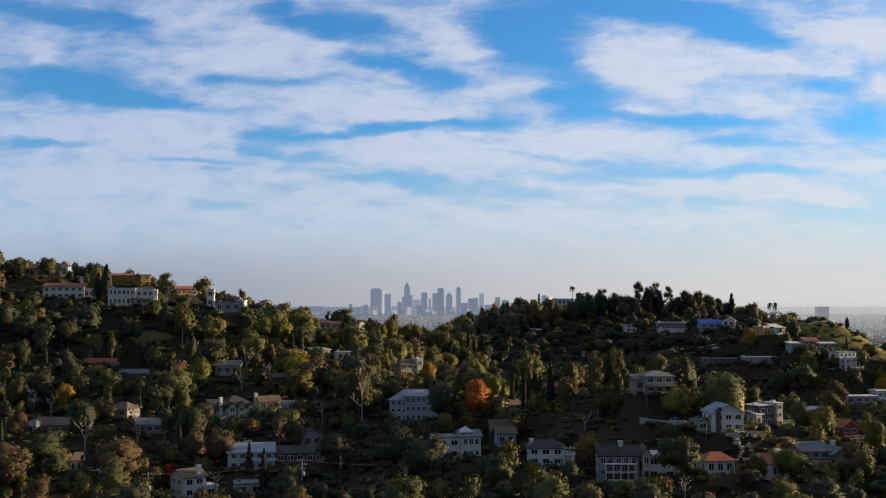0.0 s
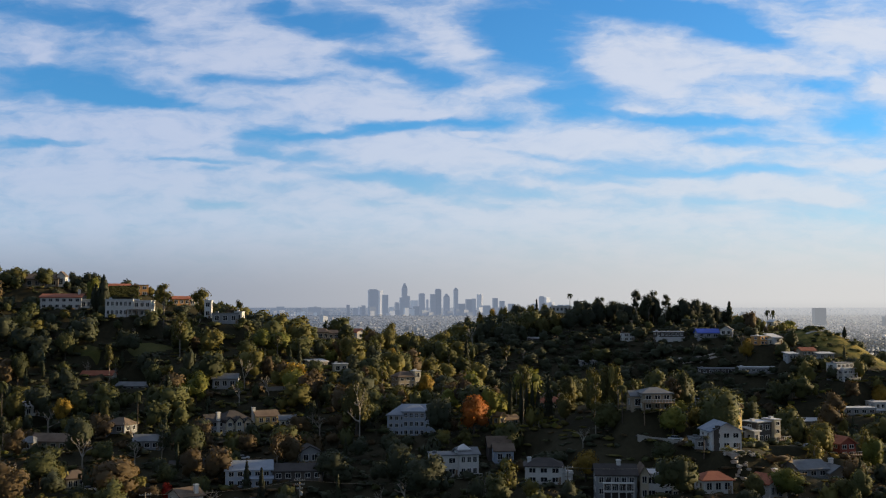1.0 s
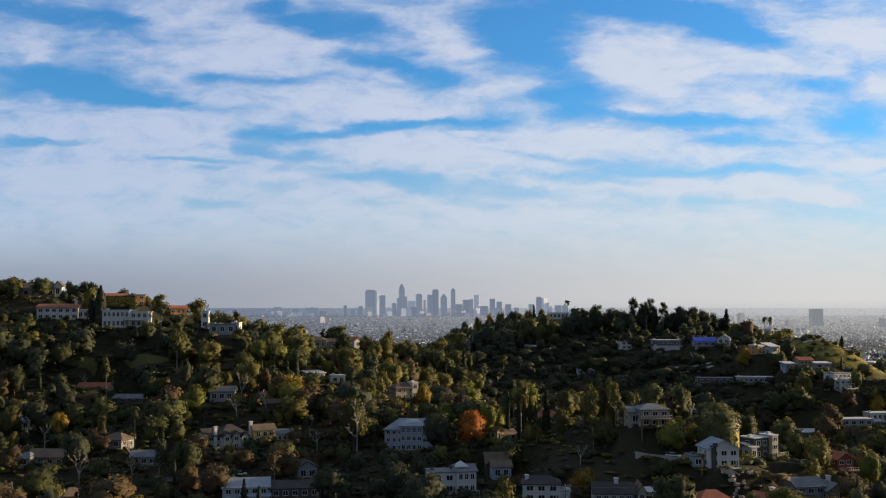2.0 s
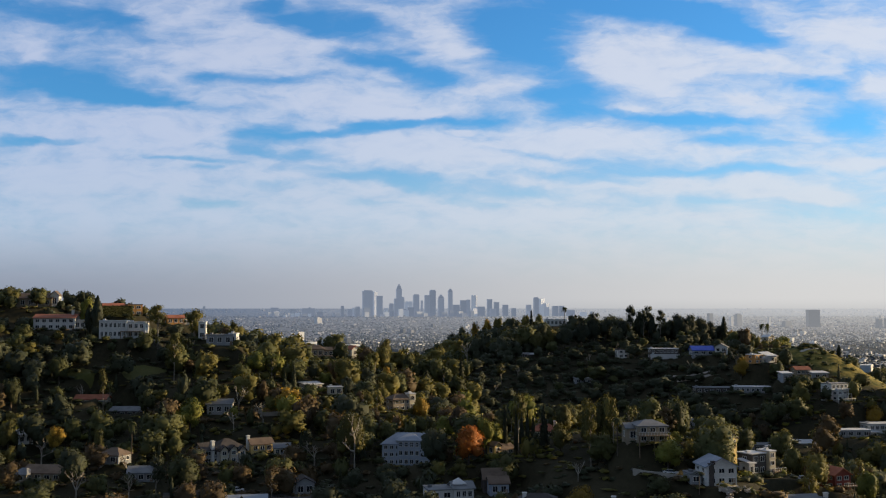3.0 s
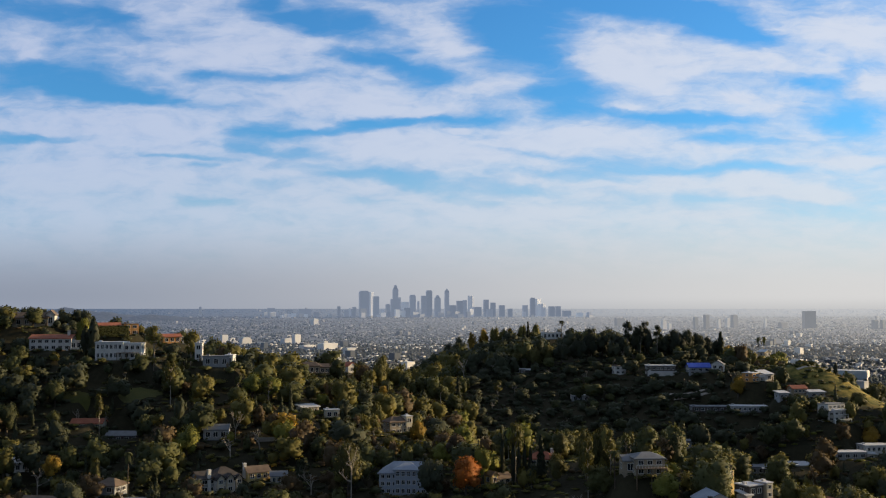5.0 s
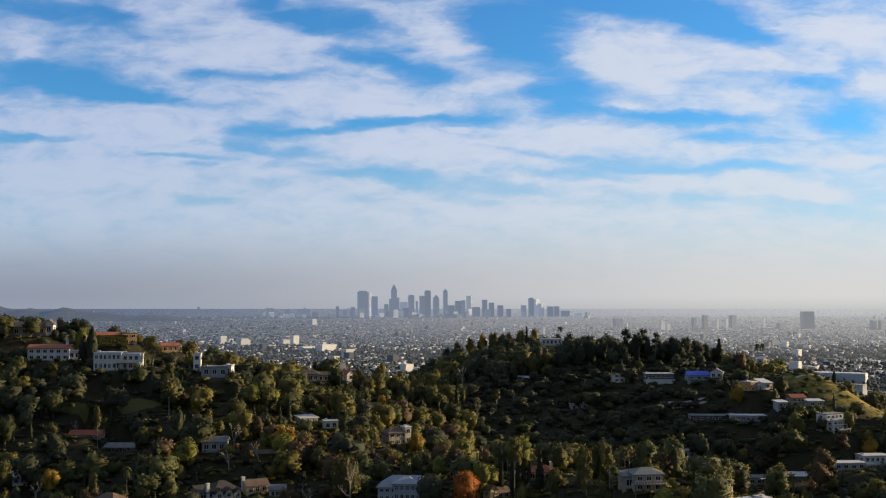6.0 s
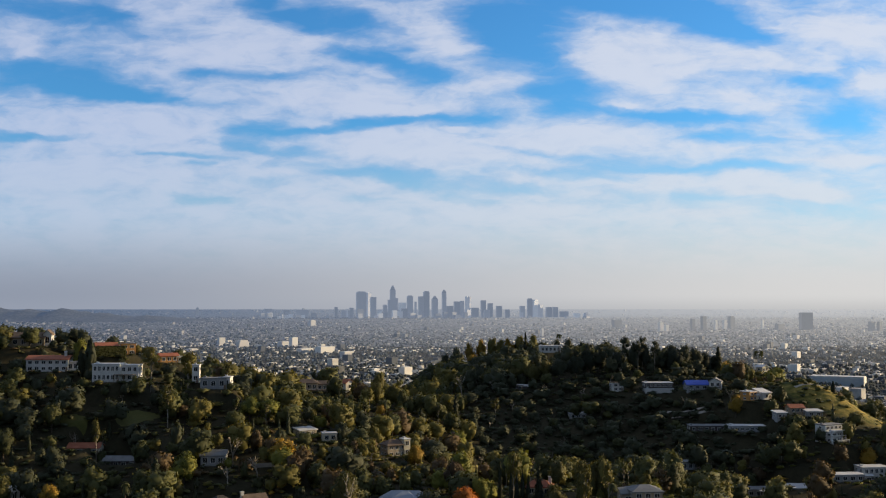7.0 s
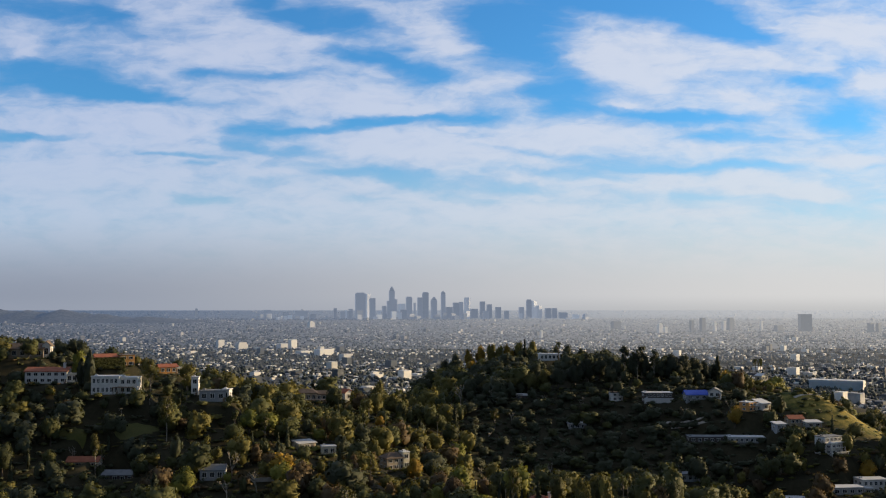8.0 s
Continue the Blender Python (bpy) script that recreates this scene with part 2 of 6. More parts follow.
BARK = surface("bark", (0.05, 0.038, 0.028), (0.12, 0.095, 0.07), 0.6, 0.95, 0.6)
PALE_BARK = surface("pale_bark", (0.22, 0.19, 0.15), (0.40, 0.36, 0.30), 0.6, 0.9, 0.4)
PANE = surface("window_glass", (0.012, 0.014, 0.018), (0.03, 0.034, 0.04), 2.0, 0.12)
TRIM = surface("painted_trim", (0.62, 0.61, 0.58), (0.74, 0.73, 0.70), 1.5, 0.6)
WALLS = {
    "white": surface("white_stucco", (0.54, 0.53, 0.51), (0.74, 0.73, 0.70), 2.0, 0.85, 0.2, grain=0.45),
    "cream": surface("cream_stucco", (0.52, 0.46, 0.34), (0.66, 0.59, 0.45), 2.0, 0.85, 0.2),
    "tan": surface("tan_stucco", (0.30, 0.25, 0.18), (0.42, 0.35, 0.26), 2.0, 0.85, 0.2),
    "blue": surface("pale_blue_siding", (0.32, 0.38, 0.47), (0.45, 0.51, 0.59), 2.0, 0.75, 0.2),
    "grey": surface("grey_stucco", (0.24, 0.25, 0.26), (0.36, 0.37, 0.38), 2.0, 0.85, 0.2),
    "dark": surface("dark_wood_siding", (0.06, 0.05, 0.045), (0.12, 0.10, 0.085), 1.5, 0.8, 0.3),
    "yellow": surface("yellow_stucco", (0.55, 0.40, 0.14), (0.68, 0.52, 0.22), 2.0, 0.85, 0.2),
    "orange": surface("orange_stucco", (0.50, 0.24, 0.07), (0.62, 0.33, 0.11), 2.0, 0.85, 0.2),
    "red": surface("barn_red_siding", (0.22, 0.05, 0.035), (0.32, 0.085, 0.06), 2.0, 0.8, 0.2),
}
ROOFS = {
    "dark": surface("dark_shingle", (0.035, 0.03, 0.028), (0.075, 0.065, 0.06), 1.2, 0.9, 0.5),
    "grey": surface("grey_shingle", (0.13, 0.14, 0.15), (0.23, 0.24, 0.25), 1.2, 0.9, 0.4),
    "blue": surface("blue_grey_shingle", (0.22, 0.26, 0.32), (0.34, 0.38, 0.44), 1.2, 0.85, 0.4),
    "brown": surface("brown_shingle", (0.10, 0.07, 0.05), (0.19, 0.14, 0.10), 1.2, 0.9, 0.5),
    "clay": surface("red_clay_tile", (0.28, 0.085, 0.045), (0.42, 0.15, 0.08), 0.8, 0.85, 0.6),
    "white": surface("white_roof_coating", (0.50, 0.51, 0.52), (0.66, 0.66, 0.66), 2.5, 0.7, 0.2),
    "tarp": surface("blue_tarpaulin", (0.015, 0.06, 0.42), (0.03, 0.10, 0.58), 1.5, 0.5, 0.5),
}
WOOD = surface("deck_timber", (0.16, 0.11, 0.07), (0.28, 0.20, 0.13), 0.8, 0.85, 0.4)
STONE = surface("pale_stone", (0.30, 0.27, 0.23), (0.48, 0.44, 0.38), 0.8, 0.9, 0.6)
ROAD = surface("worn_asphalt", (0.04, 0.04, 0.042), (0.075, 0.074, 0.072), 2.0, 0.9, 0.4)
LAWN = surface("lawn_grass", (0.060, 0.068, 0.013), (0.115, 0.110, 0.024), 2.0, 0.95, 0.6, grain=0.5)


# ---- shapes ----
def mesh_of(name, verts, faces, materials, slots=None, tint=None, smooth=False, normals=None):
    """A mesh from arrays: verts n x 3, faces n x 3 or n x 4 (a fourth of -1 makes a triangle)."""
    faces = np.asarray(faces, dtype=np.int64)
    me = bpy.data.meshes.new(name)
    if faces.shape[1] == 4:
        keep = faces >= 0
        sizes = keep.sum(1)
        loops = faces[keep]
    else:
        sizes = np.full(len(faces), faces.shape[1])
        loops = faces.ravel()
    me.vertices.add(len(verts))
    me.vertices.foreach_set("co", np.ascontiguousarray(verts, dtype=np.float32).ravel())
    me.loops.add(len(loops))
    me.loops.foreach_set("vertex_index", loops.astype(np.int32))
    me.polygons.add(len(faces))
    me.polygons.foreach_set("loop_start", (np.cumsum(sizes) - sizes).astype(np.int32))
    for m in materials:
        me.materials.append(m)
    if slots is not None:
        me.polygons.foreach_set("material_index", np.asarray(slots, dtype=np.int32))
    if tint is not None:
        layer = me.attributes.new("tint", "FLOAT", "POINT")
        layer.data.foreach_set("value", np.asarray(tint, dtype=np.float32))
    me.update(calc_edges=True)
    if smooth:
        me.shade_smooth()
    else:
        me.shade_flat()
    if normals is not None:
        me.shade_smooth()
        me.normals_split_custom_set_from_vertices(normals.tolist())
    return me


def part(name, data, parent, place=None, label=""):
    """One mesh object under a thing or a part. data: a mesh or a bmesh with its material."""
    if isinstance(data, tuple):
        bm, material = data
        me = bpy.data.meshes.new(name)
        bm.to_mesh(me)
        bm.free()
        me.materials.append(material)
        data = me
    ob = new(name, data)
    ob.parent = parent
    if place is not None:
        ob.matrix_basis = place
    if label:
        ob["label"] = label
    return ob


def box(bm, x0, x1, y0, y1, z0, z1, bevel=0.0):
    made = bmesh.ops.create_cube(bm, size=1.0)["verts"]
    for v in made:
        v.co = ((x0 + x1) / 2 + v.co.x * (x1 - x0), (y0 + y1) / 2 + v.co.y * (y1 - y0), (z0 + z1) / 2 + v.co.z * (z1 - z0))
    if bevel:
        edges = list({e for v in made for e in v.link_edges})
        bmesh.ops.bevel(bm, geom=edges, offset=bevel, segments=1, affect="EDGES")
    return bm


def prism(bm, ring, thick):
    """A slab: a ring of points, pushed down by thick."""
    top = [bm.verts.new(p) for p in ring]
    low = [bm.verts.new((p[0], p[1], p[2] - thick)) for p in ring]
    bm.faces.new(top)
    bm.faces.new(low[::-1])
    for i in range(len(ring)):
        j = (i + 1) % len(ring)
        bm.faces.new((top[j], top[i], low[i], low[j]))
    return bm


# ---- the lie of the land ----
HILLS = [  # x, y, height
    (-200, 300, 9), (-120, 300, 7), (-40, 300, 2), (40, 300, 6), (110, 300, 11), (190, 300, 4), (-230, 370, 9), (-150, 370, 7),
    (-70, 370, 10), (10, 370, 11), (80, 370, 21), (160, 370, -11), (240, 370, 6), (-290, 450, 48), (-200, 450, 26), (-120, 450, 26),
    (-40, 450, 23), (40, 450, -3), (120, 450, 6), (200, 450, 13), (-260, 530, 60), (-160, 530, 44), (-60, 530, 23), (20, 530, 10),
    (110, 530, 10), (200, 530, 27), (290, 530, 5),
]
FAR_HILLS = [(-180, 620, 33), (-70, 620, 26), (40, 620, 27), (130, 620, 32), (220, 620, 29), (320, 640, 2), (30, 740, 32), (130, 740, 30),
             (240, 740, 31), (20, 880, 32), (85, 712, 13), (110, 880, 43), (220, 880, 25), (350, 880, 25)]
# the plain lies flat, then rises with distance to fit the camera's horizon
PLAIN_Y = (-4000, 1500, 1900, 2300, 2700, 3100, 3800, 4600, 4800, 4960)
PLAIN_Z = (-2, -2, 3.2, 9.0, 14.4, 21.2, 35.8, 56.0, 73.0, 91.0)
PADS = []  # levelled ground under houses: x, y, z, radius


def lie(x, y, pads=True):
    x, y = np.asarray(x, float), np.asarray(y, float)
    z = 15.0 / (1.0 + np.exp((y - 560.0) / 90.0)) + np.interp(y, PLAIN_Y, PLAIN_Z) + 2.0 - 2.0 / (1.0 + np.exp(-(y - 1000) / 80.0))
    for hills, wide in ((HILLS, 46.5), (FAR_HILLS, 58.9)):
        for cx, cy, h in hills:
            z = z + h * np.exp(-((x - cx) ** 2 + (y - cy) ** 2) / (2 * wide * wide))
    # a long ridge beyond the left of the view, blue hills far off on that side
    z = z + 60 * np.exp(-(((x + 420) / 110) ** 2 + ((y - 480) / 130) ** 2)) + 8 * np.exp(-(((x + 1500) / 420) ** 2 + ((y - 3700) / 300) ** 2))
    z = z + 8.0 * np.exp(-(((x - 210) / 20) ** 2 + ((y - 554) / 26) ** 2))
    rough = np.exp(-((x / 420) ** 4 + ((y - 560) / 480) ** 4))
    z = z + rough * (1.1 * np.sin(x / 13.0 + 1.3 * np.sin(y / 19.0)) * np.sin(y / 15.0 + 0.8) + 0.5 * np.sin(x / 5.3 + y / 7.1))
    if pads:
        for px, py, pz, r in PADS:
            d2 = ((x - px) ** 2 + (y - py) ** 2) / (r * r)
            k = np.clip(1.6 - 0.8 * d2, 0, 1)
            k = k * k * (3 - 2 * k)
            z = z * (1 - k) + pz * k
    return z


def land(x, y):
    return float(lie(x, y))


# ---- houses ----
CLEAR = []  # x, y, reach: ground where no wood grows
SUNNY = []  # houses whose sunny side is kept open
window_meshes = {}


def window_parts(w, h):
    key = (round(w, 1), round(h, 1))
    if key not in window_meshes:
        w, h = key
        bm = bmesh.new()
        for x0, x1, z0, z1 in ((-w / 2 - 0.12, -w / 2, -h / 2 - 0.12, h / 2 + 0.12), (w / 2, w / 2 + 0.12, -h / 2 - 0.12, h / 2 + 0.12),
                               (-w / 2, w / 2, h / 2, h / 2 + 0.12), (-w / 2, w / 2, -h / 2 - 0.16, -h / 2), (-0.05, 0.05, -h / 2, h / 2)):
            box(bm, x0, x1, -0.12, 0.0, z0, z1)
        frame_mesh = bpy.data.meshes.new("window_frame")
        bm.to_mesh(frame_mesh)
        bm.free()
        frame_mesh.materials.append(TRIM)
        bm = box(bmesh.new(), -w / 2, w / 2, -0.05, 0.0, -h / 2, h / 2)
        pane_mesh = bpy.data.meshes.new("pane")
        bm.to_mesh(pane_mesh)
        bm.free()
        pane_mesh.materials.append(PANE)
        window_meshes[key] = (frame_mesh, pane_mesh)
    return window_meshes[key]


def windows(base, x0, x1, y, turn, heights, count, w, h):
    """Rows of windows on one wall. turn 0: the wall that looks to -y; 90: to +x; -90: to -x."""
    frame_mesh, pane_mesh = window_parts(w, h)
    for z in heights:
        for i in range(count):
            s = x0 + (x1 - x0) * (i + 0.5) / count
            m = pose(s, y, z) if turn == 0 else pose(y, s, z, 0, 0, turn)
            win = part("window", frame_mesh, base, m)
            part("pane", pane_mesh, win, None)


def roof_on(base, x0, x1, y0, y1, z, style, rise, over, material):
    bm = bmesh.new()
    a0, a1, b0, b1, t = x0 - over, x1 + over, y0 - over, y1 + over, 0.28
    xm, ym = (x0 + x1) / 2, (y0 + y1) / 2
    drop = rise * over / max(0.1, ((y1 - y0) / 2 if style in ("gable_x", "hip") else (x1 - x0) / 2))
    e = z - drop + t
    if style == "gable_x":
        prism(bm, [(a0, b0, e), (a1, b0, e), (a1, ym, z + rise + t), (a0, ym, z + rise + t)], t)
        prism(bm, [(a1, b1, e), (a0, b1, e), (a0, ym, z + rise + t), (a1, ym, z + rise + t)], t)
    elif style == "gable_y":
        prism(bm, [(a0, b1, e), (a0, b0, e), (xm, b0, z + rise + t), (xm, b1, z + rise + t)], t)
        prism(bm, [(a1, b0, e), (a1, b1, e), (xm, b1, z + rise + t), (xm, b0, z + rise + t)], t)
    elif style == "hip":
        q = min((y1 - y0), (x1 - x0)) * 0.45
        r0, r1 = (a0 + q, ym, z + rise + t), (a1 - q, ym, z + rise + t)
        prism(bm, [(a0, b0, e), (a1, b0, e), r1, r0], t)
        prism(bm, [(a1, b1, e), (a0, b1, e), r0, r1], t)
        prism(bm, [(a1, b0, e), (a1, b1, e), r1], t)
        prism(bm, [(a0, b1, e), (a0, b0, e), r0], t)
    elif style == "cone":
        for p, q in (((a0, b0), (a1, b0)), ((a1, b0), (a1, b1)), ((a1, b1), (a0, b1)), ((a0, b1), (a0, b0))):
            prism(bm, [(*p, z + t), (*q, z + t), (xm, ym, z + rise + t)], t)
    elif style == "shed":
        prism(bm, [(a0, b0, z + t), (a1, b0, z + t), (a1, b1, z + rise + t), (a0, b1, z + rise + t)], t)
    else:
        box(bm, a0, a1, b0, b1, z, z + 0.35, 0.05)
        box(bm, x0 + 0.6, x0 + 1.7, ym - 0.5, ym + 0.6, z + 0.34, z + 1.0)
    return part("roof", (bm, material), base)


def house(label, x, y, z, turn, blocks, chimney=None, deck=None, rail=True, category="house", grid=None):
    """blocks: dx, dy, width, depth, height, storeys, roof style, rise, wall, roof, windows along the front (and on the sides)."""
    base = new("house")
    base.matrix_basis = pose(x, y, z, 0, 0, turn)
    tagged(base, label, category, "houses on the canyon slopes")
    reach = 0
    for dx, dy, w, d, h, storeys, style, rise, wall, roof, count in blocks:
        x0, x1, y0, y1 = dx - w / 2, dx + w / 2, dy - d / 2, dy + d / 2
        reach = max(reach, abs(dx) + w / 2, abs(dy) + d / 2)
        bm = box(bmesh.new(), x0, x1, y0, y1, -5.0, h)
        if style == "gable_x":
            for xe, s in ((x0, 0.25), (x1, -0.25)):
                prism(bm, [(xe, y0, h), (xe, y1, h), (xe + s, y1, h), (xe + s, y0, h)], 0.01)
                tri = [bm.verts.new(p) for p in ((xe, y0, h), (xe, y1, h), (xe, (y0 + y1) / 2, h + rise), (xe + s, y0, h), (xe + s, y1, h), (xe + s, (y0 + y1) / 2, h + rise))]
                bm.faces.new(tri[:3]), bm.faces.new(tri[3:][::-1])
        if style == "gable_y":
            for ye, s in ((y0, 0.25), (y1, -0.25)):
                tri = [bm.verts.new(p) for p in ((x0, ye, h), (x1, ye, h), ((x0 + x1) / 2, ye, h + rise), (x0, ye + s, h), (x1, ye + s, h), ((x0 + x1) / 2, ye + s, h + rise))]
                bm.faces.new(tri[:3]), bm.faces.new(tri[3:][::-1])
        part("wall", (bm, WALLS[wall]), base)
        roof_on(base, x0, x1, y0, y1, h, style, rise, 0.25 if style == "flat" else 0.55, ROOFS[roof])
        if count:
            per = h / storeys
            levels = [per * (k + 0.55) for k in range(storeys)]
            wide = min(1.8, w / count * 0.5)
            windows(base, x0 + 0.3, x1 - 0.3, y0, 0, levels, count, wide, per * 0.46)
            side = max(1, int(d / 3.5))
            windows(base, y0 + 0.4, y1 - 0.4, x1, 90, levels, side, min(1.4, wide), per * 0.38)
            windows(base, y0 + 0.4, y1 - 0.4, x0, -90, levels, side, min(1.4, wide), per * 0.38)
    # a front door in the first block
    dx, dy, w, d, h = blocks[0][:5]
    bm = box(bmesh.new(), dx + w * 0.5 - 1.35, dx + w * 0.5 - 0.4, dy - d / 2 - 0.07, dy - d / 2, 0.02, 2.08, 0.015)
    part("door", (bm, WOOD), base)
    if grid:
        gx0, gx1, gy, gz0, gz1, cols, rows = grid
        for i in range(cols + 1):
            px = gx0 + (gx1 - gx0) * i / cols
            part("balcony_post", (box(bmesh.new(), px - 0.14, px + 0.14, gy - 0.14, gy + 0.14, -4.0 if i in (0, cols) else gz0, gz1, 0.02), TRIM), base)
        for k in range(rows + 1):
            pz = gz0 + (gz1 - gz0) * k / rows
            part("balcony_slab", (box(bmesh.new(), gx0 - 0.2, gx1 + 0.2, gy - 0.2, gy + 1.4, pz - 0.14, pz + 0.14, 0.02), TRIM), base)
    if chimney:
        cx, cy, top = chimney
        bm = box(bmesh.new(), cx - 0.55, cx + 0.55, cy - 0.5, cy + 0.5, 0.5, top, 0.04)
        box(bm, cx - 0.68, cx + 0.68, cy - 0.63, cy + 0.63, top - 0.35, top - 0.1)
        part("chimney", (bm, TRIM), base)
    if deck:
        dx, dy, w, d, dz = deck
        bm = box(bmesh.new(), dx - w / 2, dx + w / 2, dy - d / 2, dy + d / 2, dz - 0.3, dz, 0.03)
        part("deck", (bm, WOOD), base)
        for s in (-0.5, 0, 0.5):
            bm = box(bmesh.new(), dx + s * (w - 0.4) - 0.14, dx + s * (w - 0.4) + 0.14, dy - d / 2 + 0.1, dy - d / 2 + 0.38, -5.0, dz - 0.3)
            part("deck_post", (bm, WOOD), base)
        if rail:
            bm = bmesh.new()
            box(bm, dx - w / 2, dx + w / 2, dy - d / 2, dy - d / 2 + 0.09, dz + 0.92, dz + 1.02)
            n = max(3, int(w / 0.9))
            for i in range(n + 1):
                px = dx - w / 2 + 0.04 + (w - 0.08) * i / n
                box(bm, px - 0.04, px + 0.04, dy - d / 2, dy - d / 2 + 0.08, dz, dz + 0.92)
            part("railing", (bm, TRIM), base)
    PADS.append((x, y, z, reach * 1.15 + 1.5))
    CLEAR.append((x, y, reach * 0.9 + 0.5))
    if z < 70:
        SUNNY.append((x, y, z, reach))
    return base


# the canyon floor and the near spur
house("white two-storey house with three gabled bays and a dark roof", -76, 361, 32, 36, [
    (-3.4, 1.5, 7, 8, 5.0, 2, "gable_x", 2.0, "grey", "dark", 2), (2.8, 0, 9, 9, 5.6, 2, "hip", 2.4, "white", "dark", 4),
    (-0.3, -4.2, 2.6, 2.4, 5.0, 2, "gable_y", 1.3, "cream", "dark", 1), (3.2, -4.2, 2.6, 2.4, 5.0, 2, "gable_y", 1.3, "cream", "dark", 1),
    (6.6, -4.0, 2.4, 2.4, 4.6, 2, "gable_y", 1.2, "cream", "dark", 1)], chimney=(-3.4, -2.4, 8.2))
house("large pale blue three-storey house with many windows", -8.5, 355, 32.5, -6, [
    (0, 0, 18.5, 11, 7.4, 3, "hip", 3.0, "blue", "blue", 9), (0, -1.2, 8, 9.4, 8.6, 3, "hip", 1.6, "blue", "blue", 4)])
house("white two-storey house with a turret and a pale pointed roof", 4, 303, 27, 12, [
    (-3.2, 0.6, 7.5, 8, 6.2, 2, "flat", 0.4, "white", "grey", 2), (3.4, -0.6, 5.8, 7.4, 6.6, 2, "gable_x", 1.4, "white", "grey", 3),
    (2.4, -1.2, 2.8, 2.8, 7.6, 2, "cone", 1.5, "white", "white", 1), (-7.4, 0.5, 1.8, 3.5, 2.4, 1, "flat", 0.3, "white", "white", 0)],
    deck=(4.0, -5.4, 5.5, 2.4, 0.4))
house("tall pale gable-fronted house with dark posts above stone terraces", 80, 294, 36.0, 6, [
    (0, 0, 8.8, 9, 5.4, 2, "gable_y", 2.2, "white", "blue", 3), (-3.0, -4.55, 1.4, 0.5, 6.0, 2, "flat", 0.1, "dark", "dark", 0),
    (-6.6, 1.0, 3.2, 6, 2.9, 1, "flat", 0.3, "grey", "grey", 1)])
house("beige box-shaped two-storey house with a grey hipped roof", 65, 316, 45, 4, [
    (0.6, 0, 9.0, 8.5, 5.2, 2, "hip", 1.3, "tan", "grey", 3), (-4.6, 2, 4, 6, 4.2, 1, "gable_x", 1.2, "tan", "grey", 1)],
    deck=(0.6, -5.2, 9.6, 2.2, 2.6))
house("white house with a dark grey hipped roof and a low chimney", 29, 291, 27, -4, [
    (0, 0, 10.2, 8, 5.0, 2, "hip", 1.6, "white", "dark", 3), (6.4, 1, 3.4, 5, 2.6, 1, "flat", 0.3, "white", "white", 0)], chimney=(-4.0, -1, 7.2))
house("tall hillside house with white balcony grid and dark roof", 48, 281, 22, -3, [
    (-0.4, 1.5, 10.8, 8, 9.0, 3, "gable_x", 2.2, "grey", "dark", 5), (-0.2, -2.6, 7.4, 0.6, 6.8, 2, "flat", 0.2, "dark", "dark", 4)],
    chimney=(0.6, 1.2, 12.6), grid=(-4.0, 4.0, -4.4, 0.4, 7.0, 4, 3))
house("white flat-roofed hillside house beside a tall balconied one", 59.5, 283, 24, -3, [
    (0, 0, 9.6, 8, 7.0, 2, "flat", 0.4, "white", "white", 2), (-4.2, -0.5, 2.2, 8.2, 7.4, 2, "gable_y", 1.8, "cream", "brown", 1),
    (4.0, -1.0, 1.8, 7.0, 6.6, 2, "flat", 0.2, "cream", "white", 1)], deck=(1.2, -5.0, 7.5, 2.2, 1.0))
house("pale blue two-storey house with a blue-grey gabled roof", -56, 301, 24.5, 10, [
    (0, 0, 13.0, 8, 5.0, 2, "gable_x", 2.0, "blue", "blue", 5), (2.6, -4.6, 8, 2.6, 2.5, 1, "shed", 0.9, "blue", "blue", 3)], chimney=(-6.2, -1.5, 7.6))
house("low dark house with solar panels on a long roof", -42, 303, 26, 8, [(0, 0, 14.5, 8, 2.9, 1, "gable_x", 1.5, "dark", "dark", 5)])
house("white stucco house partly hidden by bare shrubs", -70, 283, 19.5, 40, [
    (0, 0, 6.5, 8, 5.6, 2, "gable_x", 1.7, "white", "brown", 2), (4.2, -3, 4, 5, 2.8, 1, "flat", 0.4, "white", "white", 1)], chimney=(1.6, -3, 8.6))
house("small beige bungalow with a tan roof among trees", -106, 299, 24, 34, [(0, 0, 6.5, 7, 3.4, 1, "hip", 1.6, "cream", "brown", 4)], deck=(1.5, -4.4, 5, 1.8, 0.2))
house("small white cottage with a pale roof", -148, 367, 38, 36, [(0, 0, 7.5, 6, 3.2, 1, "gable_x", 1.6, "white", "white", 3)])
house("bungalow with a bright red clay roof and white porch posts", 87, 272, 26, 30, [
    (0, 1, 6.5, 7, 4.2, 1, "gable_y", 1.8, "white", "clay", 3), (2.2, -3.6, 4.6, 3, 2.8, 1, "shed", 1.0, "cream", "clay", 2)], chimney=(3.0, 1.2, 7.4))
house("low cottage with a red clay roof behind a palm", 73, 276, 27, 6, [(0, 0, 8.0, 7, 3.6, 1, "hip", 1.6, "white", "clay", 3)])
house("rambling grey-roofed house stepping down the slope", 107, 294, 25.5, 12, [
    (-2.5, 1, 9, 8, 5.2, 2, "gable_x", 1.9, "grey", "grey", 3), (4.5, -1.5, 6, 7, 4.2, 1, "gable_y", 1.8, "tan", "grey", 2)], chimney=(5.2, 0.5, 7.6))
house("dark red timber house with a steep roof", 127, 327, 29, 20, [(0, 0, 6.2, 7, 4.6, 2, "gable_y", 1.9, "red", "clay", 2)], deck=(2.5, -4.8, 5, 2.2, 1.2))
house("narrow yellow stucco house catching the sun", 94, 328, 41.5, 44, [(0, 0, 2.8, 3.2, 3.2, 1, "gable_y", 1.0, "yellow", "brown", 1)])
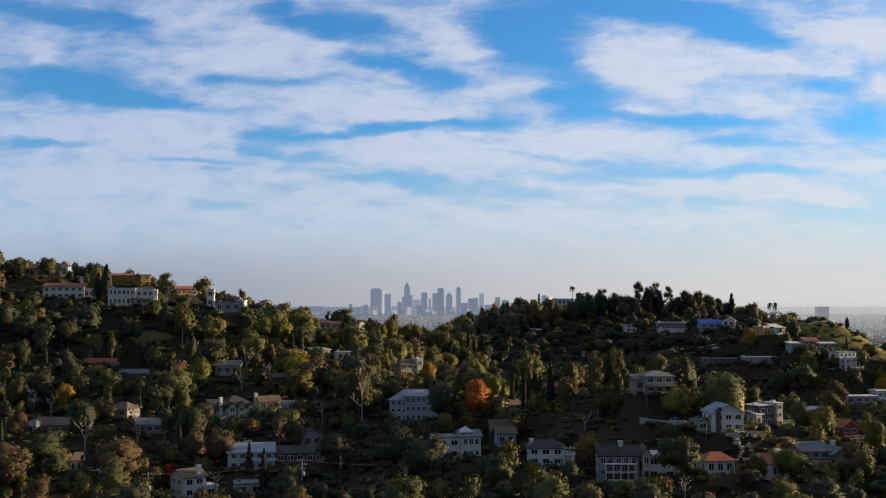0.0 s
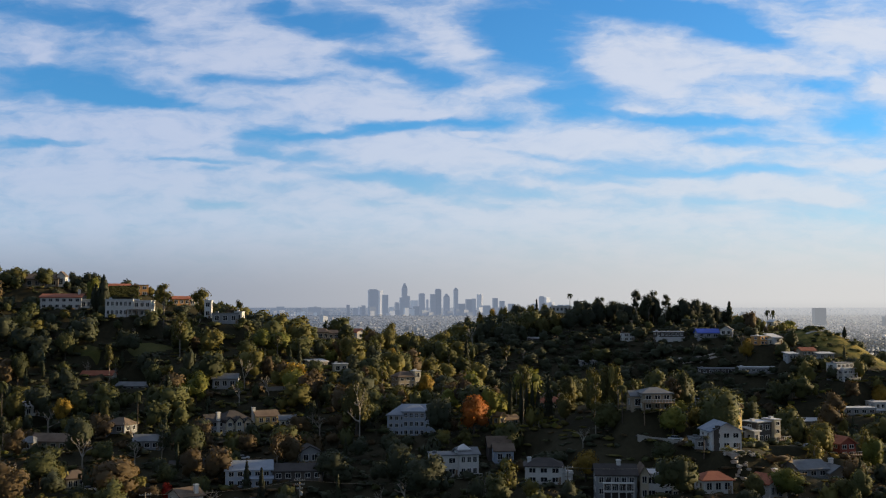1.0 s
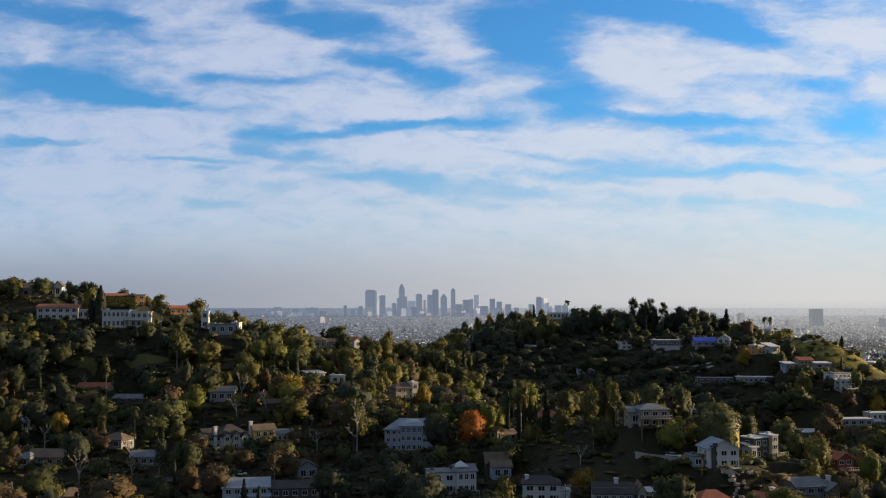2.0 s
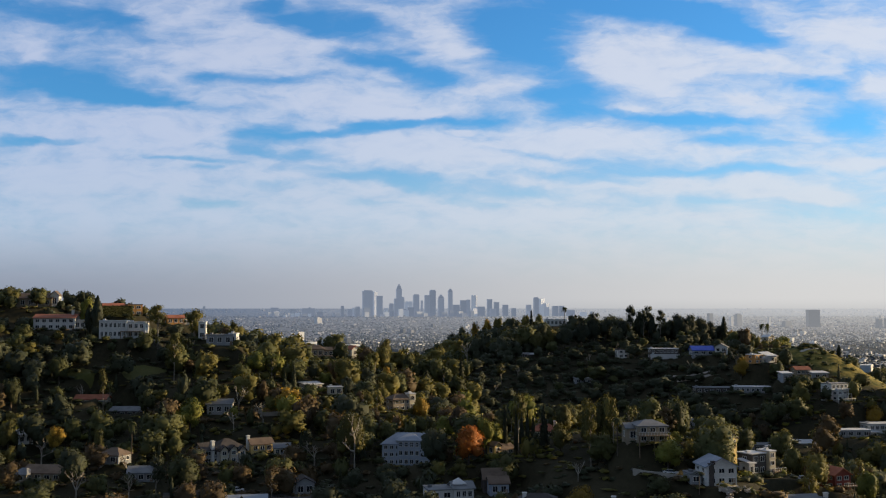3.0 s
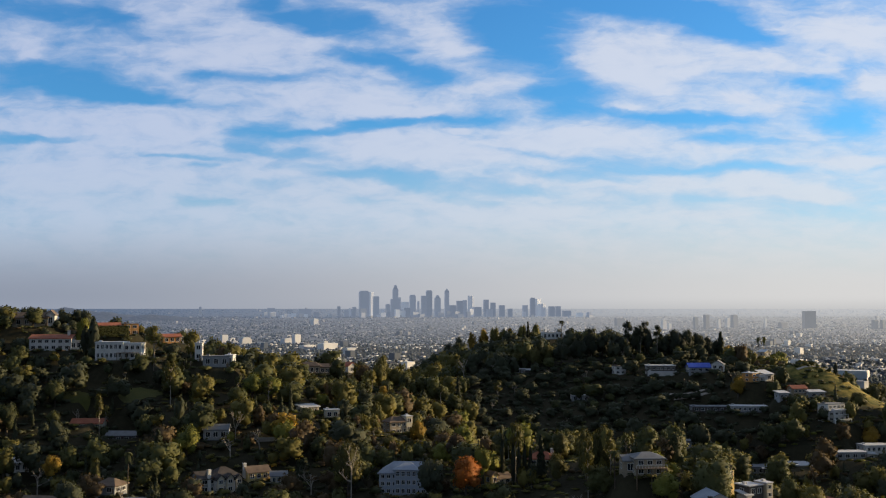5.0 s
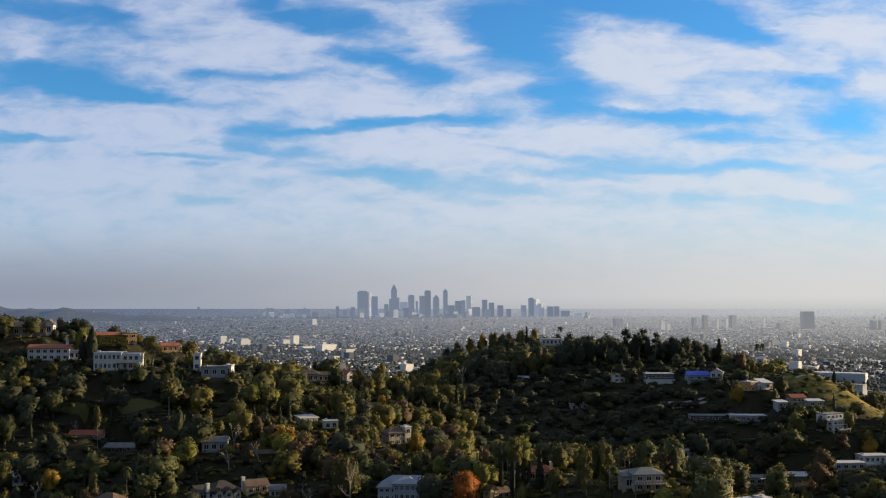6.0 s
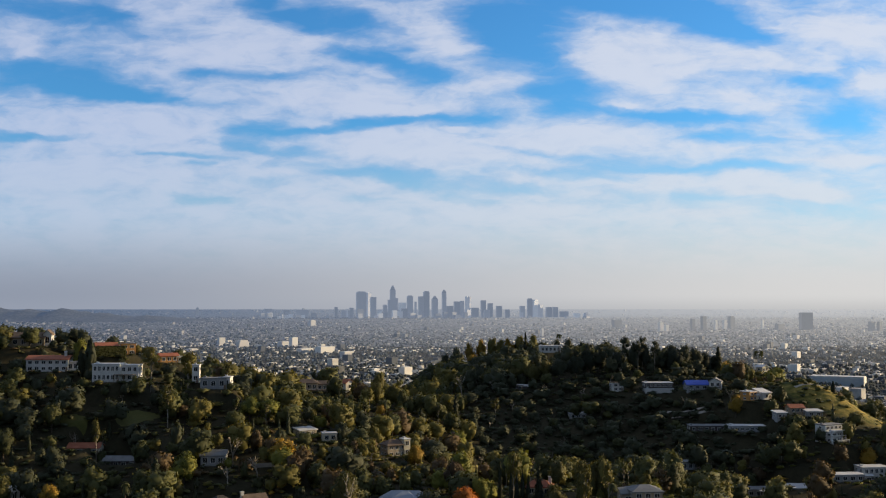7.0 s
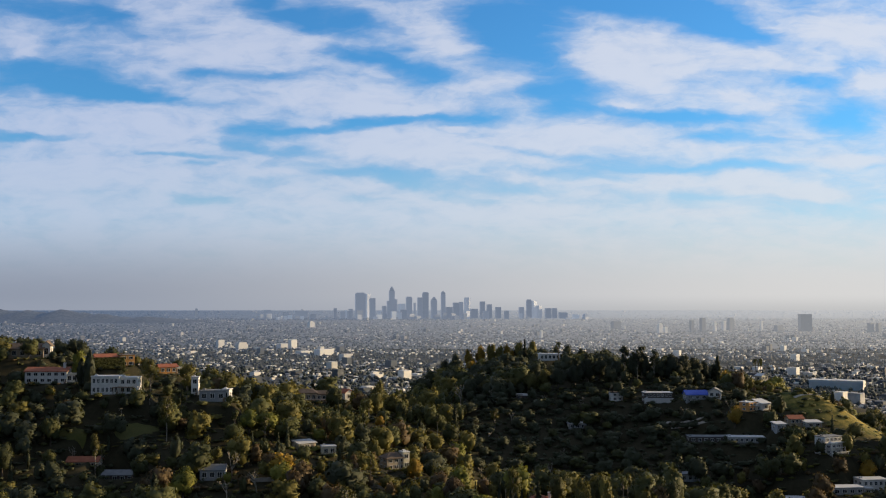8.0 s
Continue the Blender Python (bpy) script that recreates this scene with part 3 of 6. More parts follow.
house("modern white house of stacked glazed floors and terraces", 101, 322, 34, 28, [
    (3.2, -0.5, 2.6, 5, 7.2, 3, "flat", 0.3, "cream", "white", 1), (-1.6, 1, 6.0, 6, 6.6, 2, "flat", 0.3, "dark", "white", 2),
    (-5.2, -0.5, 2.4, 4, 4.0, 1, "shed", 1.0, "white", "white", 1)], deck=(6.0, -2, 5, 3, 1.0))
house("house with a terracotta hipped roof between cypresses and trees", 39, 367, 39.5, -10, [
    (0, 0, 8.6, 7, 3.2, 1, "hip", 1.8, "cream", "clay", 3)], chimney=(3.6, 0.4, 6.4))
house("pale blue-white house under a big brown shingle roof", 19, 316, 29, 6, [
    (0, 0, 5.8, 6, 3.8, 1, "gable_x", 1.6, "blue", "brown", 2), (-0.5, 5.5, 6.8, 6, 4.4, 1, "gable_x", 2.6, "dark", "brown", 0)])
house("cream gabled cottage with a sunlit wall", 22, 348, 36.5, 36, [
    (-3.0, 0, 2.6, 4, 3.6, 1, "gable_y", 1.0, "yellow", "brown", 1), (1.4, 0.6, 6, 5, 2.2, 1, "gable_x", 1.2, "cream", "brown", 2)])
house("low yellow house with a wide gabled porch", -63, 368, 35, 30, [(0, 0, 8, 6, 3.0, 1, "gable_x", 1.6, "yellow", "brown", 3)], chimney=(-4.3, 0, 6.0))
house("small cream house with dark windows", -54.5, 365, 34, 10, [(0, 0, 5.4, 5, 3.0, 1, "gable_x", 1.2, "cream", "grey", 3)])
house("grey house half hidden behind trees", -84, 401, 45, 4, [(0, 0, 9.3, 7, 4.0, 1, "gable_x", 1.6, "grey", "grey", 3)])
house("brown-roofed bungalow with a pale ridge", -106, 341, 35, -18, [(0, 0, 7.5, 7, 3.0, 1, "hip", 1.8, "grey", "brown", 2)])
house("grey-roofed bungalow on the canyon floor", -93, 328, 31.5, 6, [(0, 0, 8.2, 7, 2.8, 1, "gable_x", 1.5, "grey", "grey", 3)])
house("long low house with a grey-brown roof", -124, 331, 31, -8, [(0, 0, 13, 8, 2.9, 1, "gable_x", 1.9, "tan", "brown", 4), (-6, -4, 4, 5, 2.8, 1, "hip", 1.4, "tan", "grey", 1)])
house("plain grey gabled house in deep shade", -42, 328, 27, 14, [(0, 0, 6, 7, 4.0, 1, "gable_y", 1.6, "grey", "dark", 2)])
house("low flat-roofed house beside bare trees", -53, 282, 20.5, 12, [(0, 0, 8, 6, 2.8, 1, "flat", 0.3, "grey", "grey", 2)])
house("low house with a sunlit terracotta roof", -141, 423, 46, 2, [(0, 0, 12.5, 7, 3.0, 1, "gable_x", 1.5, "cream", "clay", 4)])

# the left ridge
house("white modern two-storey house with a flat roof and ribbon windows", -142, 466, 72.5, 3, [
    (-3.6, 0, 12.2, 9, 7.8, 2, "flat", 0.4, "white", "white", 6), (6.4, 0.8, 8.0, 8, 7.2, 2, "flat", 0.4, "white", "white", 3)], deck=(4.5, -4.6, 9, 2.2, 3.4))
house("white hillside house with a low orange-red roof and white chimney", -177, 485, 76, 4, [
    (-2, 0, 19, 10, 5.6, 2, "gable_x", 1.6, "white", "clay", 6), (9.5, 0.5, 5.5, 8, 4.4, 1, "shed", 1.0, "white", "white", 2)], chimney=(5.4, -1, 9.4))
house("grey box-shaped house on the ridge with pale trim", -98, 463, 69.5, -4, [
    (1.5, 0, 12, 8, 4.6, 1, "flat", 0.5, "grey", "grey", 3), (7.2, -1, 3.4, 5, 5.2, 1, "flat", 0.3, "white", "white", 1)])
house("slim white stuccoed tower house with tall openings", -106, 466, 72, 4, [(0, 0, 3.2, 4, 7.8, 2, "flat", 0.3, "white", "white", 1)])
house("tan house with a broad brown roof under an umbrella tree", -200, 509, 86.5, 6, [
    (0, 0, 20, 9, 4.6, 1, "gable_x", 2.4, "tan", "brown", 5), (11, -1, 4, 5, 6.2, 1, "gable_y", 2.0, "white", "brown", 1)])
house("orange stucco house behind a clipped hedge on the ridge", -155, 505, 82.5, 26, [
    (6, 0, 7, 7, 5.4, 2, "flat", 0.4, "orange", "brown", 2), (-4, 1, 10, 7, 4.6, 1, "gable_x", 1.4, "cream", "clay", 3)])
house("brown house with a long timber deck on the saddle", -65, 579, 58.5, 2, [
    (-4, 0, 12, 8, 5.0, 1, "hip", 1.8, "tan", "brown", 4), (6, 1, 9, 7, 4.2, 1, "gable_x", 1.6, "tan", "brown", 3)], deck=(4, -6, 18, 4, 1.4))
house("small white house with a red gabled roof", -47, 582, 59, 38, [(0, 0, 5.4, 6, 4.2, 1, "gable_y", 1.8, "white", "clay", 1)])
house("low pale-roofed house on a wooded slope", -54, 444, 50.5, 34, [(0, 0, 8, 6, 2.8, 1, "shed", 0.8, "cream", "white", 3)])
house("small flat white house on a wooded slope", -43, 438, 49, 14, [(0, 0, 6, 5, 3.6, 1, "flat", 0.3, "cream", "white", 2)])
house("cream villa with white columns and brown roof", -15, 444, 42, 30, [
    (-1, 0, 9, 7, 5.2, 2, "hip", 1.8, "tan", "brown", 3), (3.6, -2.0, 3.0, 4, 7.2, 2, "flat", 0.3, "cream", "white", 1)])

# the right hill; some white walls are coloured grey to stand for shade
house("long low flat-roofed house with a pale fascia", 141, 519, 43.5, -2, [(0, 0, 19.5, 8, 2.6, 1, "flat", 0.5, "dark", "grey", 6)])
house("long low house with a row of pale piers", 157, 508, 44.5, -6, [(0, 0, 17.5, 7, 2.8, 1, "flat", 0.5, "grey", "white", 7)])
house("white glazed house with two long horizontal bands", 128, 574, 58, 0, [(0, 0, 15.5, 8, 5.6, 2, "flat", 0.5, "dark", "white", 7), (0, -4.3, 15.8, 0.8, 2.4, 1, "flat", 0.2, "white", "white", 0)])
house("house under a bright blue tarpaulin roof", 148, 568, 60, 2, [(0, 0, 12.0, 7, 3.2, 1, "gable_x", 2.0, "grey", "tarp", 3), (-4, -5, 6, 5, 1.2, 1, "flat", 0.3, "grey", "grey", 2)])
house("small white house above the shaded hillside", 107, 586, 58, 8, [(0, 0, 6.5, 6, 4.6, 2, "flat", 0.4, "white", "dark", 2)])
house("pale gabled house next to the blue roof", 158.5, 566, 61.5, -20, [(0, 0, 6.6, 7, 3.4, 1, "gable_y", 1.8, "white", "grey", 2)])
house("orange-cream house with a flat roof catching the sun", 166, 532, 57.5, 36, [(0, 0, 6.4, 6, 4.6, 2, "flat", 0.3, "orange", "white", 2), (4, -2, 4, 4, 2.6, 1, "shed", 0.8, "cream", "white", 1)])
house("small white house with a slanting bright roof", 174, 534, 58, 30, [(0, 0, 6.5, 6, 3.2, 1, "shed", 2.0, "white", "white", 1)])
house("white terraced house with stepped balconies", 189, 480, 43, 28, [
    (0, 2, 11.5, 6, 7.8, 3, "flat", 0.3, "white", "grey", 4), (0.5, -2.2, 10.5, 2.6, 4.8, 2, "flat", 0.3, "white", "white", 3)], grid=(-5.4, 5.6, -4.8, 1.0, 5.6, 5, 2))
house("long low modern house with a flat white roof", 182, 449, 30, 4, [(0, 0, 14.5, 7, 3.0, 1, "flat", 0.4, "grey", "white", 4)])
house("small flat-roofed house on the shaded slope", 81, 562, 45, 0, [(0, 0, 9.5, 7, 3.0, 1, "flat", 0.4, "grey", "white", 3)])
house("house with a curved white roof on the dark hillside", 54, 614, 56.5, -8, [(-1, 0, 6.5, 6, 2.8, 1, "flat", 0.3, "dark", "white", 2), (3.4, 0, 3.5, 5, 2.2, 1, "shed", 0.6, "dark", "white", 0)])
house("white ridge-top house with a flat roof beside a palm", 84.5, 718, 74, 2, [(0, 0, 14.5, 8, 4.6, 1, "flat", 0.4, "white", "white", 5)])
house("small house among shaded trees, walls greyed for shade, pale slanting roof", 172, 503, 51, 10, [(0, 0, 5.0, 5, 3.2, 1, "shed", 0.7, "grey", "white", 2)])

house("white two-storey house with a flat roof below the terraced one", 199, 461, 28, 6, [(0, 0, 12.5, 8, 6.4, 2, "flat", 0.4, "white", "white", 5), (-4.5, -4.4, 3.5, 2.0, 3.0, 1, "shed", 0.6, "white", "white", 1)])
house("long low house with a pale roof on the sunlit flank", 236, 552, 39, -4, [(0, 0, 22, 7, 3.0, 1, "flat", 0.4, "tan", "white", 6)])
house("small house with a red-brown roof below the grass slope", 185, 518, 52.5, 8, [(0, 0, 7.6, 6, 2.8, 1, "gable_x", 1.4, "tan", "clay", 3)])
house("grey-roofed flat house beside the red-brown roof", 192.5, 514, 51, 4, [(0, 0, 7.8, 6, 2.8, 1, "shed", 0.6, "grey", "white", 2)])
house("wide flat-roofed house with pale fascia on the dim slope", 143, 451, 23.5, 3, [(0, 0, 17, 8, 3.0, 1, "flat", 0.5, "grey", "grey", 5), (4, -4.4, 7, 1.4, 2.6, 1, "shed", 0.5, "dark", "white", 2)])
house("small pale house with a shed roof on the dim slope", 161, 450, 24, -6, [(0, 0, 10, 7, 3.2, 1, "shed", 0.8, "grey", "white", 3)])
house("grey house half sunk in the shaded hillside", 121, 480, 30.5, 2, [(0, 0, 9, 7, 3.4, 1, "flat", 0.4, "grey", "grey", 3)])
house("small cream house on the crest among cypresses", 209, 641, 65, 34, [(0, 0, 6, 5, 3.4, 1, "gable_y", 1.2, "cream", "white", 2)])
house("orange-walled house with a clay roof behind the ridge", -133, 521, 78, 30, [(0, 0, 9, 6, 3.4, 1, "gable_x", 1.2, "orange", "clay", 3), (5.5, -1, 3, 4, 2.8, 1, "flat", 0.3, "cream", "white", 1)])
house("long dark house with a grey roof below the lawn", -123, 413, 42.5, -2, [(0, 0, 13, 7, 2.8, 1, "gable_x", 1.3, "dark", "grey", 4)])

PADS += [(60, 305, 38.2, 5.0), (66, 302, 37.6, 5.0), (72, 298.5, 37.0, 5.0)]  # the shelf of the spur lane


# ---- ground: one sheet from behind the camera to the horizon ----
def ground_material():
    m = bpy.data.materials.new("ground_cover")
    m.use_nodes = True
    n = Nodes(m.node_tree)
    out = n.add("ShaderNodeOutputMaterial")
    place = n.add("ShaderNodeNewGeometry").outputs["Position"]
    xyz = n.add("ShaderNodeSeparateXYZ", Vector=place).outputs
    broad, fine = n.noise(place, 0.035, 5.0, 0.6), n.noise(place, 0.6, 4.0, 0.65)
    level = n.math("ADD", n.math("MULTIPLY", broad, 0.6), n.math("MULTIPLY", fine, 0.4))
    soil = n.mix(n.step(level, 0.32, 0.68), (0.026, 0.025, 0.014, 1), (0.052, 0.046, 0.026, 1))
    # the open grass slope on the right hill
    gx, gy = n.math("DIVIDE", n.math("SUBTRACT", xyz[0], 221.0), 32.0), n.math("DIVIDE", n.math("SUBTRACT", xyz[1], 550.0), 40.0)
    spot = n.math("ADD", n.math("ADD", n.math("MULTIPLY", gx, gx), n.math("MULTIPLY", gy, gy)), n.math("MULTIPLY", n.math("SUBTRACT", fine, 0.5), 1.2))
    grass = n.mix(n.step(n.math("ADD", n.math("MULTIPLY", level, 0.5), n.math("MULTIPLY", n.noise(place, 0.16, 5.0, 0.7), 0.5)), 0.42, 0.60), (0.07, 0.08, 0.02, 1), (0.30, 0.23, 0.06, 1))
    soil = n.mix(n.step(spot, 0.7, 1.3, 1.0, 0.0), soil, grass)
    blocks, lots = n.noise(place, 0.006, 5.0, 0.6), n.noise(n.vec("MULTIPLY", place, (1.0, 0.45, 1.0)), 0.05, 4.0, 0.7)
    town = n.mix(n.step(n.math("ADD", n.math("MULTIPLY", blocks, 0.5), n.math("MULTIPLY", lots, 0.5)), 0.38, 0.64),
                 (0.055, 0.065, 0.066, 1), (0.125, 0.13, 0.135, 1))
    colour = n.mix(n.step(xyz[1], 960.0, 1150.0), soil, town)
    shader = n.add("ShaderNodeBsdfPrincipled", Roughness=0.95)
    n.put(colour, shader.inputs["Base Color"])
    n.put(0.1, shader.inputs["Specular IOR Level"])
    rise = n.add("ShaderNodeBump", Strength=0.5, Distance=0.5, Height=fine)
    n.tree.links.new(rise.outputs[0], shader.inputs["Normal"])
    n.tree.links.new(shader.outputs[0], out.inputs[0])
    return m


def build_ground():
    xs = np.concatenate([np.linspace(-4200, -420, 26)[:-1], np.linspace(-420, -260, 14)[:-1], np.arange(-260, 290, 4.0), np.linspace(290, 450, 14), np.linspace(450, 4200, 26)[1:]])
    ys = np.concatenate([np.linspace(-3000, 180, 16)[:-1], np.arange(180, 680, 4.0), np.arange(680, 1000, 8.0), np.linspace(1000, 4955, 70)])
    gx, gy = np.meshgrid(xs, ys)
    verts = np.stack([gx.ravel(), gy.ravel(), lie(gx, gy).ravel()], 1)
    nx, ny = len(xs), len(ys)
    i = (np.arange(ny - 1)[:, None] * nx + np.arange(nx - 1)[None, :]).ravel()
    faces = np.stack([i, i + 1, i + nx + 1, i + nx], 1)
    ground = new("ground", mesh_of("ground", verts, faces, [ground_material()], smooth=True))
    tagged(ground, "brown and olive canyon slopes running out to a hazy plain", "ground", "", "structure")


build_ground()
HOUSES = len(CLEAR)


# ---- plants ----
ICO_V = np.array([(0, 0, -1), (0.724, -0.526, -0.447), (-0.276, -0.851, -0.447), (-0.894, 0, -0.447), (-0.276, 0.851, -0.447), (0.724, 0.526, -0.447),
                  (0.276, -0.851, 0.447), (-0.724, -0.526, 0.447), (-0.724, 0.526, 0.447), (0.276, 0.851, 0.447), (0.894, 0, 0.447), (0, 0, 1)])
ICO_F = np.array([(0, 1, 2), (1, 0, 5), (0, 2, 3), (0, 3, 4), (0, 4, 5), (1, 5, 10), (2, 1, 6), (3, 2, 7), (4, 3, 8), (5, 4, 9),
                  (1, 10, 6), (2, 6, 7), (3, 7, 8), (4, 8, 9), (5, 9, 10), (6, 10, 11), (7, 6, 11), (8, 7, 11), (9, 8, 11), (10, 9, 11)])


def sphere_80():
    """A ball of 42 points and 80 faces."""
    v, f, mid = [tuple(p) for p in ICO_V], [], {}

    def half(i, j):
        key = (min(i, j), max(i, j))
        if key not in mid:
            p = (np.array(v[i]) + np.array(v[j])) / 2
            v.append(tuple(p / np.linalg.norm(p)))
            mid[key] = len(v) - 1
        return mid[key]

    for a, b, c in ICO_F:
        d, e, g = half(a, b), half(b, c), half(c, a)
        f += [(a, d, g), (d, b, e), (g, e, c), (d, e, g)]
    return np.array(v), np.array(f)


BALL_V, BALL_F = sphere_80()


def leaves(rng, points, normals, size):
    """A ragged spray of leaves, as a bent four-sided patch, at every point."""
    n = len(points)
    out = normals / (np.linalg.norm(normals, axis=1)[:, None] + 1e-9)
    nrm = out + rng.normal(0, 0.6, (n, 3))
    nrm /= np.linalg.norm(nrm, axis=1)[:, None] + 1e-9
    a = np.cross(nrm, rng.normal(0, 1, (n, 3)))
    a /= np.linalg.norm(a, axis=1)[:, None] + 1e-9
    b = np.cross(nrm, a)
    s = size * rng.uniform(0.55, 1.25, n)[:, None]
    corners = []
    for ca, cb in ((-1, -0.6), (0.7, -1), (1, 0.6), (-0.6, 1)):
        corners.append(points + s * (a * (ca + rng.normal(0, 0.3, n)[:, None]) + b * (cb + rng.normal(0, 0.3, n)[:, None])) * 0.62 + nrm * s * rng.normal(0, 0.22, n)[:, None])
    v = np.stack(corners, 1).reshape(-1, 3)
    lit = out + rng.normal(0, 0.34, (n, 3))
    lit /= np.linalg.norm(lit, axis=1)[:, None] + 1e-9
    i = np.arange(n)[:, None] * 4
    return v, np.concatenate([np.concatenate([i, i + 1, i + 2], 1), np.concatenate([i, i + 2, i + 3], 1)]), np.repeat(lit, 4, axis=0)


def lobed(rng, lobes, count, size, core=0.82, fine=False):
    """A crown of uneven lobes: a dark heart and sprays of leaves about it."""
    lobes = np.array(lobes, float)
    area = (lobes[:, 3] * lobes[:, 5]) ** 0.9
    pick = rng.choice(len(lobes), count, p=area / area.sum())
    d = rng.normal(0, 1, (count, 3))
    d[:, 2] = np.abs(d[:, 2]) * np.where(rng.random(count) < 0.28, -0.8, 1.0)
    d /= np.linalg.norm(d, axis=1)[:, None]
    pts = lobes[pick, :3] + d * lobes[pick, 3:] * rng.uniform(0.82, 1.10, count)[:, None]
    heart = (lobes[:, :3] * area[:, None]).sum(0) / area.sum() - (0, 0, 0.12)
    dome = pts - heart
    dome /= np.linalg.norm(dome, axis=1)[:, None] + 1e-9
    pieces = [leaves(rng, pts, 0.4 * d + 0.8 * dome, size)]
    for lobe in lobes:
        bv, bf = (BALL_V, BALL_F) if fine else (ICO_V, ICO_F)
        lump = rng.uniform(0.84, 1.12, (len(bv), 1))
        v = lobe[:3] + bv * lobe[3:] * core * lump
        dome = v - heart
        dome /= np.linalg.norm(dome, axis=1)[:, None] + 1e-9
        pieces.append((v, bf, 0.4 * bv + 0.8 * dome + rng.normal(0, 0.12, bv.shape)))
    return joined(pieces)


def stick(p, q, r0, r1, sides=5):
    """A tapered limb from p to q."""
    p, q = np.array(p, float), np.array(q, float)
    d = (q - p) / (np.linalg.norm(q - p) + 1e-9)
    a = np.cross(d, (0.3, 0.9, 0.2))
    a /= np.linalg.norm(a)
    b = np.cross(d, a)
    t = np.arange(sides) * 2 * math.pi / sides
    ring = np.cos(t)[:, None] * a + np.sin(t)[:, None] * b
    v = np.concatenate([p + ring * r0, q + ring * r1])
    i = np.arange(sides)
    j = (i + 1) % sides
    return v, np.concatenate([np.stack([i, j, j + sides], 1), np.stack([i, j + sides, i + sides], 1)]), np.concatenate([ring, ring])


def joined(pieces):
    vs, fs, ns, off = [], [], [], 0
    for v, f, nrm in pieces:
        vs.append(v)
        fs.append(f + off)
        ns.append(nrm)
        off += len(v)
    return np.concatenate(vs), np.concatenate(fs), np.concatenate(ns)


# every plant is built about 1 m high and 1 m wide, and scaled as it is planted
def make_oak(rng, count=400):
    """A broad crown: one in three tall and oval, the rest spreading, of many uneven lobes."""
    tall = rng.random() < 0.4
    n = int(rng.integers(7, 11))
    lobes = [(rng.uniform(-0.04, 0.04), rng.uniform(-0.04, 0.04), 0.56, 0.33, 0.33, 0.36)]
    for k in range(n):
        a = 2.4 * k + rng.uniform(-0.5, 0.5)
        z = 0.28 + 0.54 * (k + rng.uniform(0, 1)) / n
        girth = math.sin(math.pi * min(0.97, (z - 0.08) / 0.88)) ** (0.9 if tall else 0.6)
        r = rng.uniform(0.16, 0.31) * girth
        s = rng.uniform(0.14, 0.23)
        lobes.append((r * math.cos(a), r * math.sin(a), z, s, s, s * (rng.uniform(0.9, 1.25) if tall else rng.uniform(0.75, 1.0))))
    wood = [stick((0, 0, -0.2), (0.01, 0.01, 0.3), 0.04, 0.03)]
    for x, y, z, *_ in lobes[1:7]:
        wood.append(stick((0.01, 0.01, 0.26), (x * 0.8, y * 0.8, z), 0.022, 0.008, 4))
    return lobed(rng, lobes, count, 1.0 / math.sqrt(count), 0.86), joined(wood)


def make_euc(rng, count=260):
    lobes, wood = [], []
    top = (rng.uniform(-0.06, 0.06), rng.uniform(-0.06, 0.06), 0.8)
    wood.append(stick((0, 0, -0.1), (top[0] * 0.5, top[1] * 0.5, 0.45), 0.028, 0.02))
    wood.append(stick((top[0] * 0.5, top[1] * 0.5, 0.45), top, 0.02, 0.008))
    for k in range(13):
        a, z = k * 2.4 + rng.uniform(-0.5, 0.5), rng.uniform(0.48, 0.90)
        r = rng.uniform(0.10, 0.36) * (1.15 - 0.55 * z)
        s = rng.uniform(0.09, 0.16)
        c = (top[0] + r * math.cos(a), top[1] + r * math.sin(a), z)
        lobes.append((*c, s * 1.35, s * 1.35, s * 0.72))
        wood.append(stick((top[0] * 0.5, top[1] * 0.5, z - 0.16), c, 0.012, 0.005, 4))
    return lobed(rng, lobes, count, 0.75 / math.sqrt(count), 0.62, False), joined(wood)


def make_conifer(rng, count=280):
    z = rng.uniform(0.08, 0.99, count) ** 0.85
    tier = 0.75 + 0.25 * np.cos(z * 46)
    r = 0.5 * (1.02 - z) ** 0.85 * tier * rng.uniform(0.55, 1.1, count)
    a = rng.uniform(0, 6.283, count)
    pts = np.stack([r * np.cos(a), r * np.sin(a), z - r * 0.12], 1)
    nrm = np.stack([np.cos(a), np.sin(a), np.full(count, 0.8)], 1)
    v, f, nn = leaves(rng, pts, nrm, 0.06)
    heart = []
    for k in range(5):
        z0 = 0.1 + 0.17 * k
        heart.append(stick((0, 0, z0), (0, 0, z0 + 0.24), 0.40 * (1.0 - z0), 0.03, 8))
    return joined([(v, f, nn)] + heart), stick((0, 0, -0.1), (0, 0, 0.4), 0.03, 0.02)


def make_cypress(rng, count=220):
    z = rng.uniform(0.03, 1.0, count)
    r = 0.46 * np.sin(np.clip(z * 1.02, 0, 1) ** 0.6 * math.pi) ** 0.6 * rng.uniform(0.8, 1.1, count)
    a = rng.uniform(0, 6.283, count)
    pts = np.stack([r * np.cos(a), r * np.sin(a), z], 1)
    v, f, nn = leaves(rng, pts, np.stack([np.cos(a), np.sin(a), np.full(count, 0.2)], 1), 0.07)
    v[:, 2] = np.clip(v[:, 2], 0.0, 1.02)
    heart = [(ICO_V * (0.42, 0.42, 0.47) + (0, 0, 0.48), ICO_F, ICO_V)]
    return joined([(v, f, nn)] + heart), stick((0, 0, -0.1), (0, 0, 0.2), 0.08, 0.06)


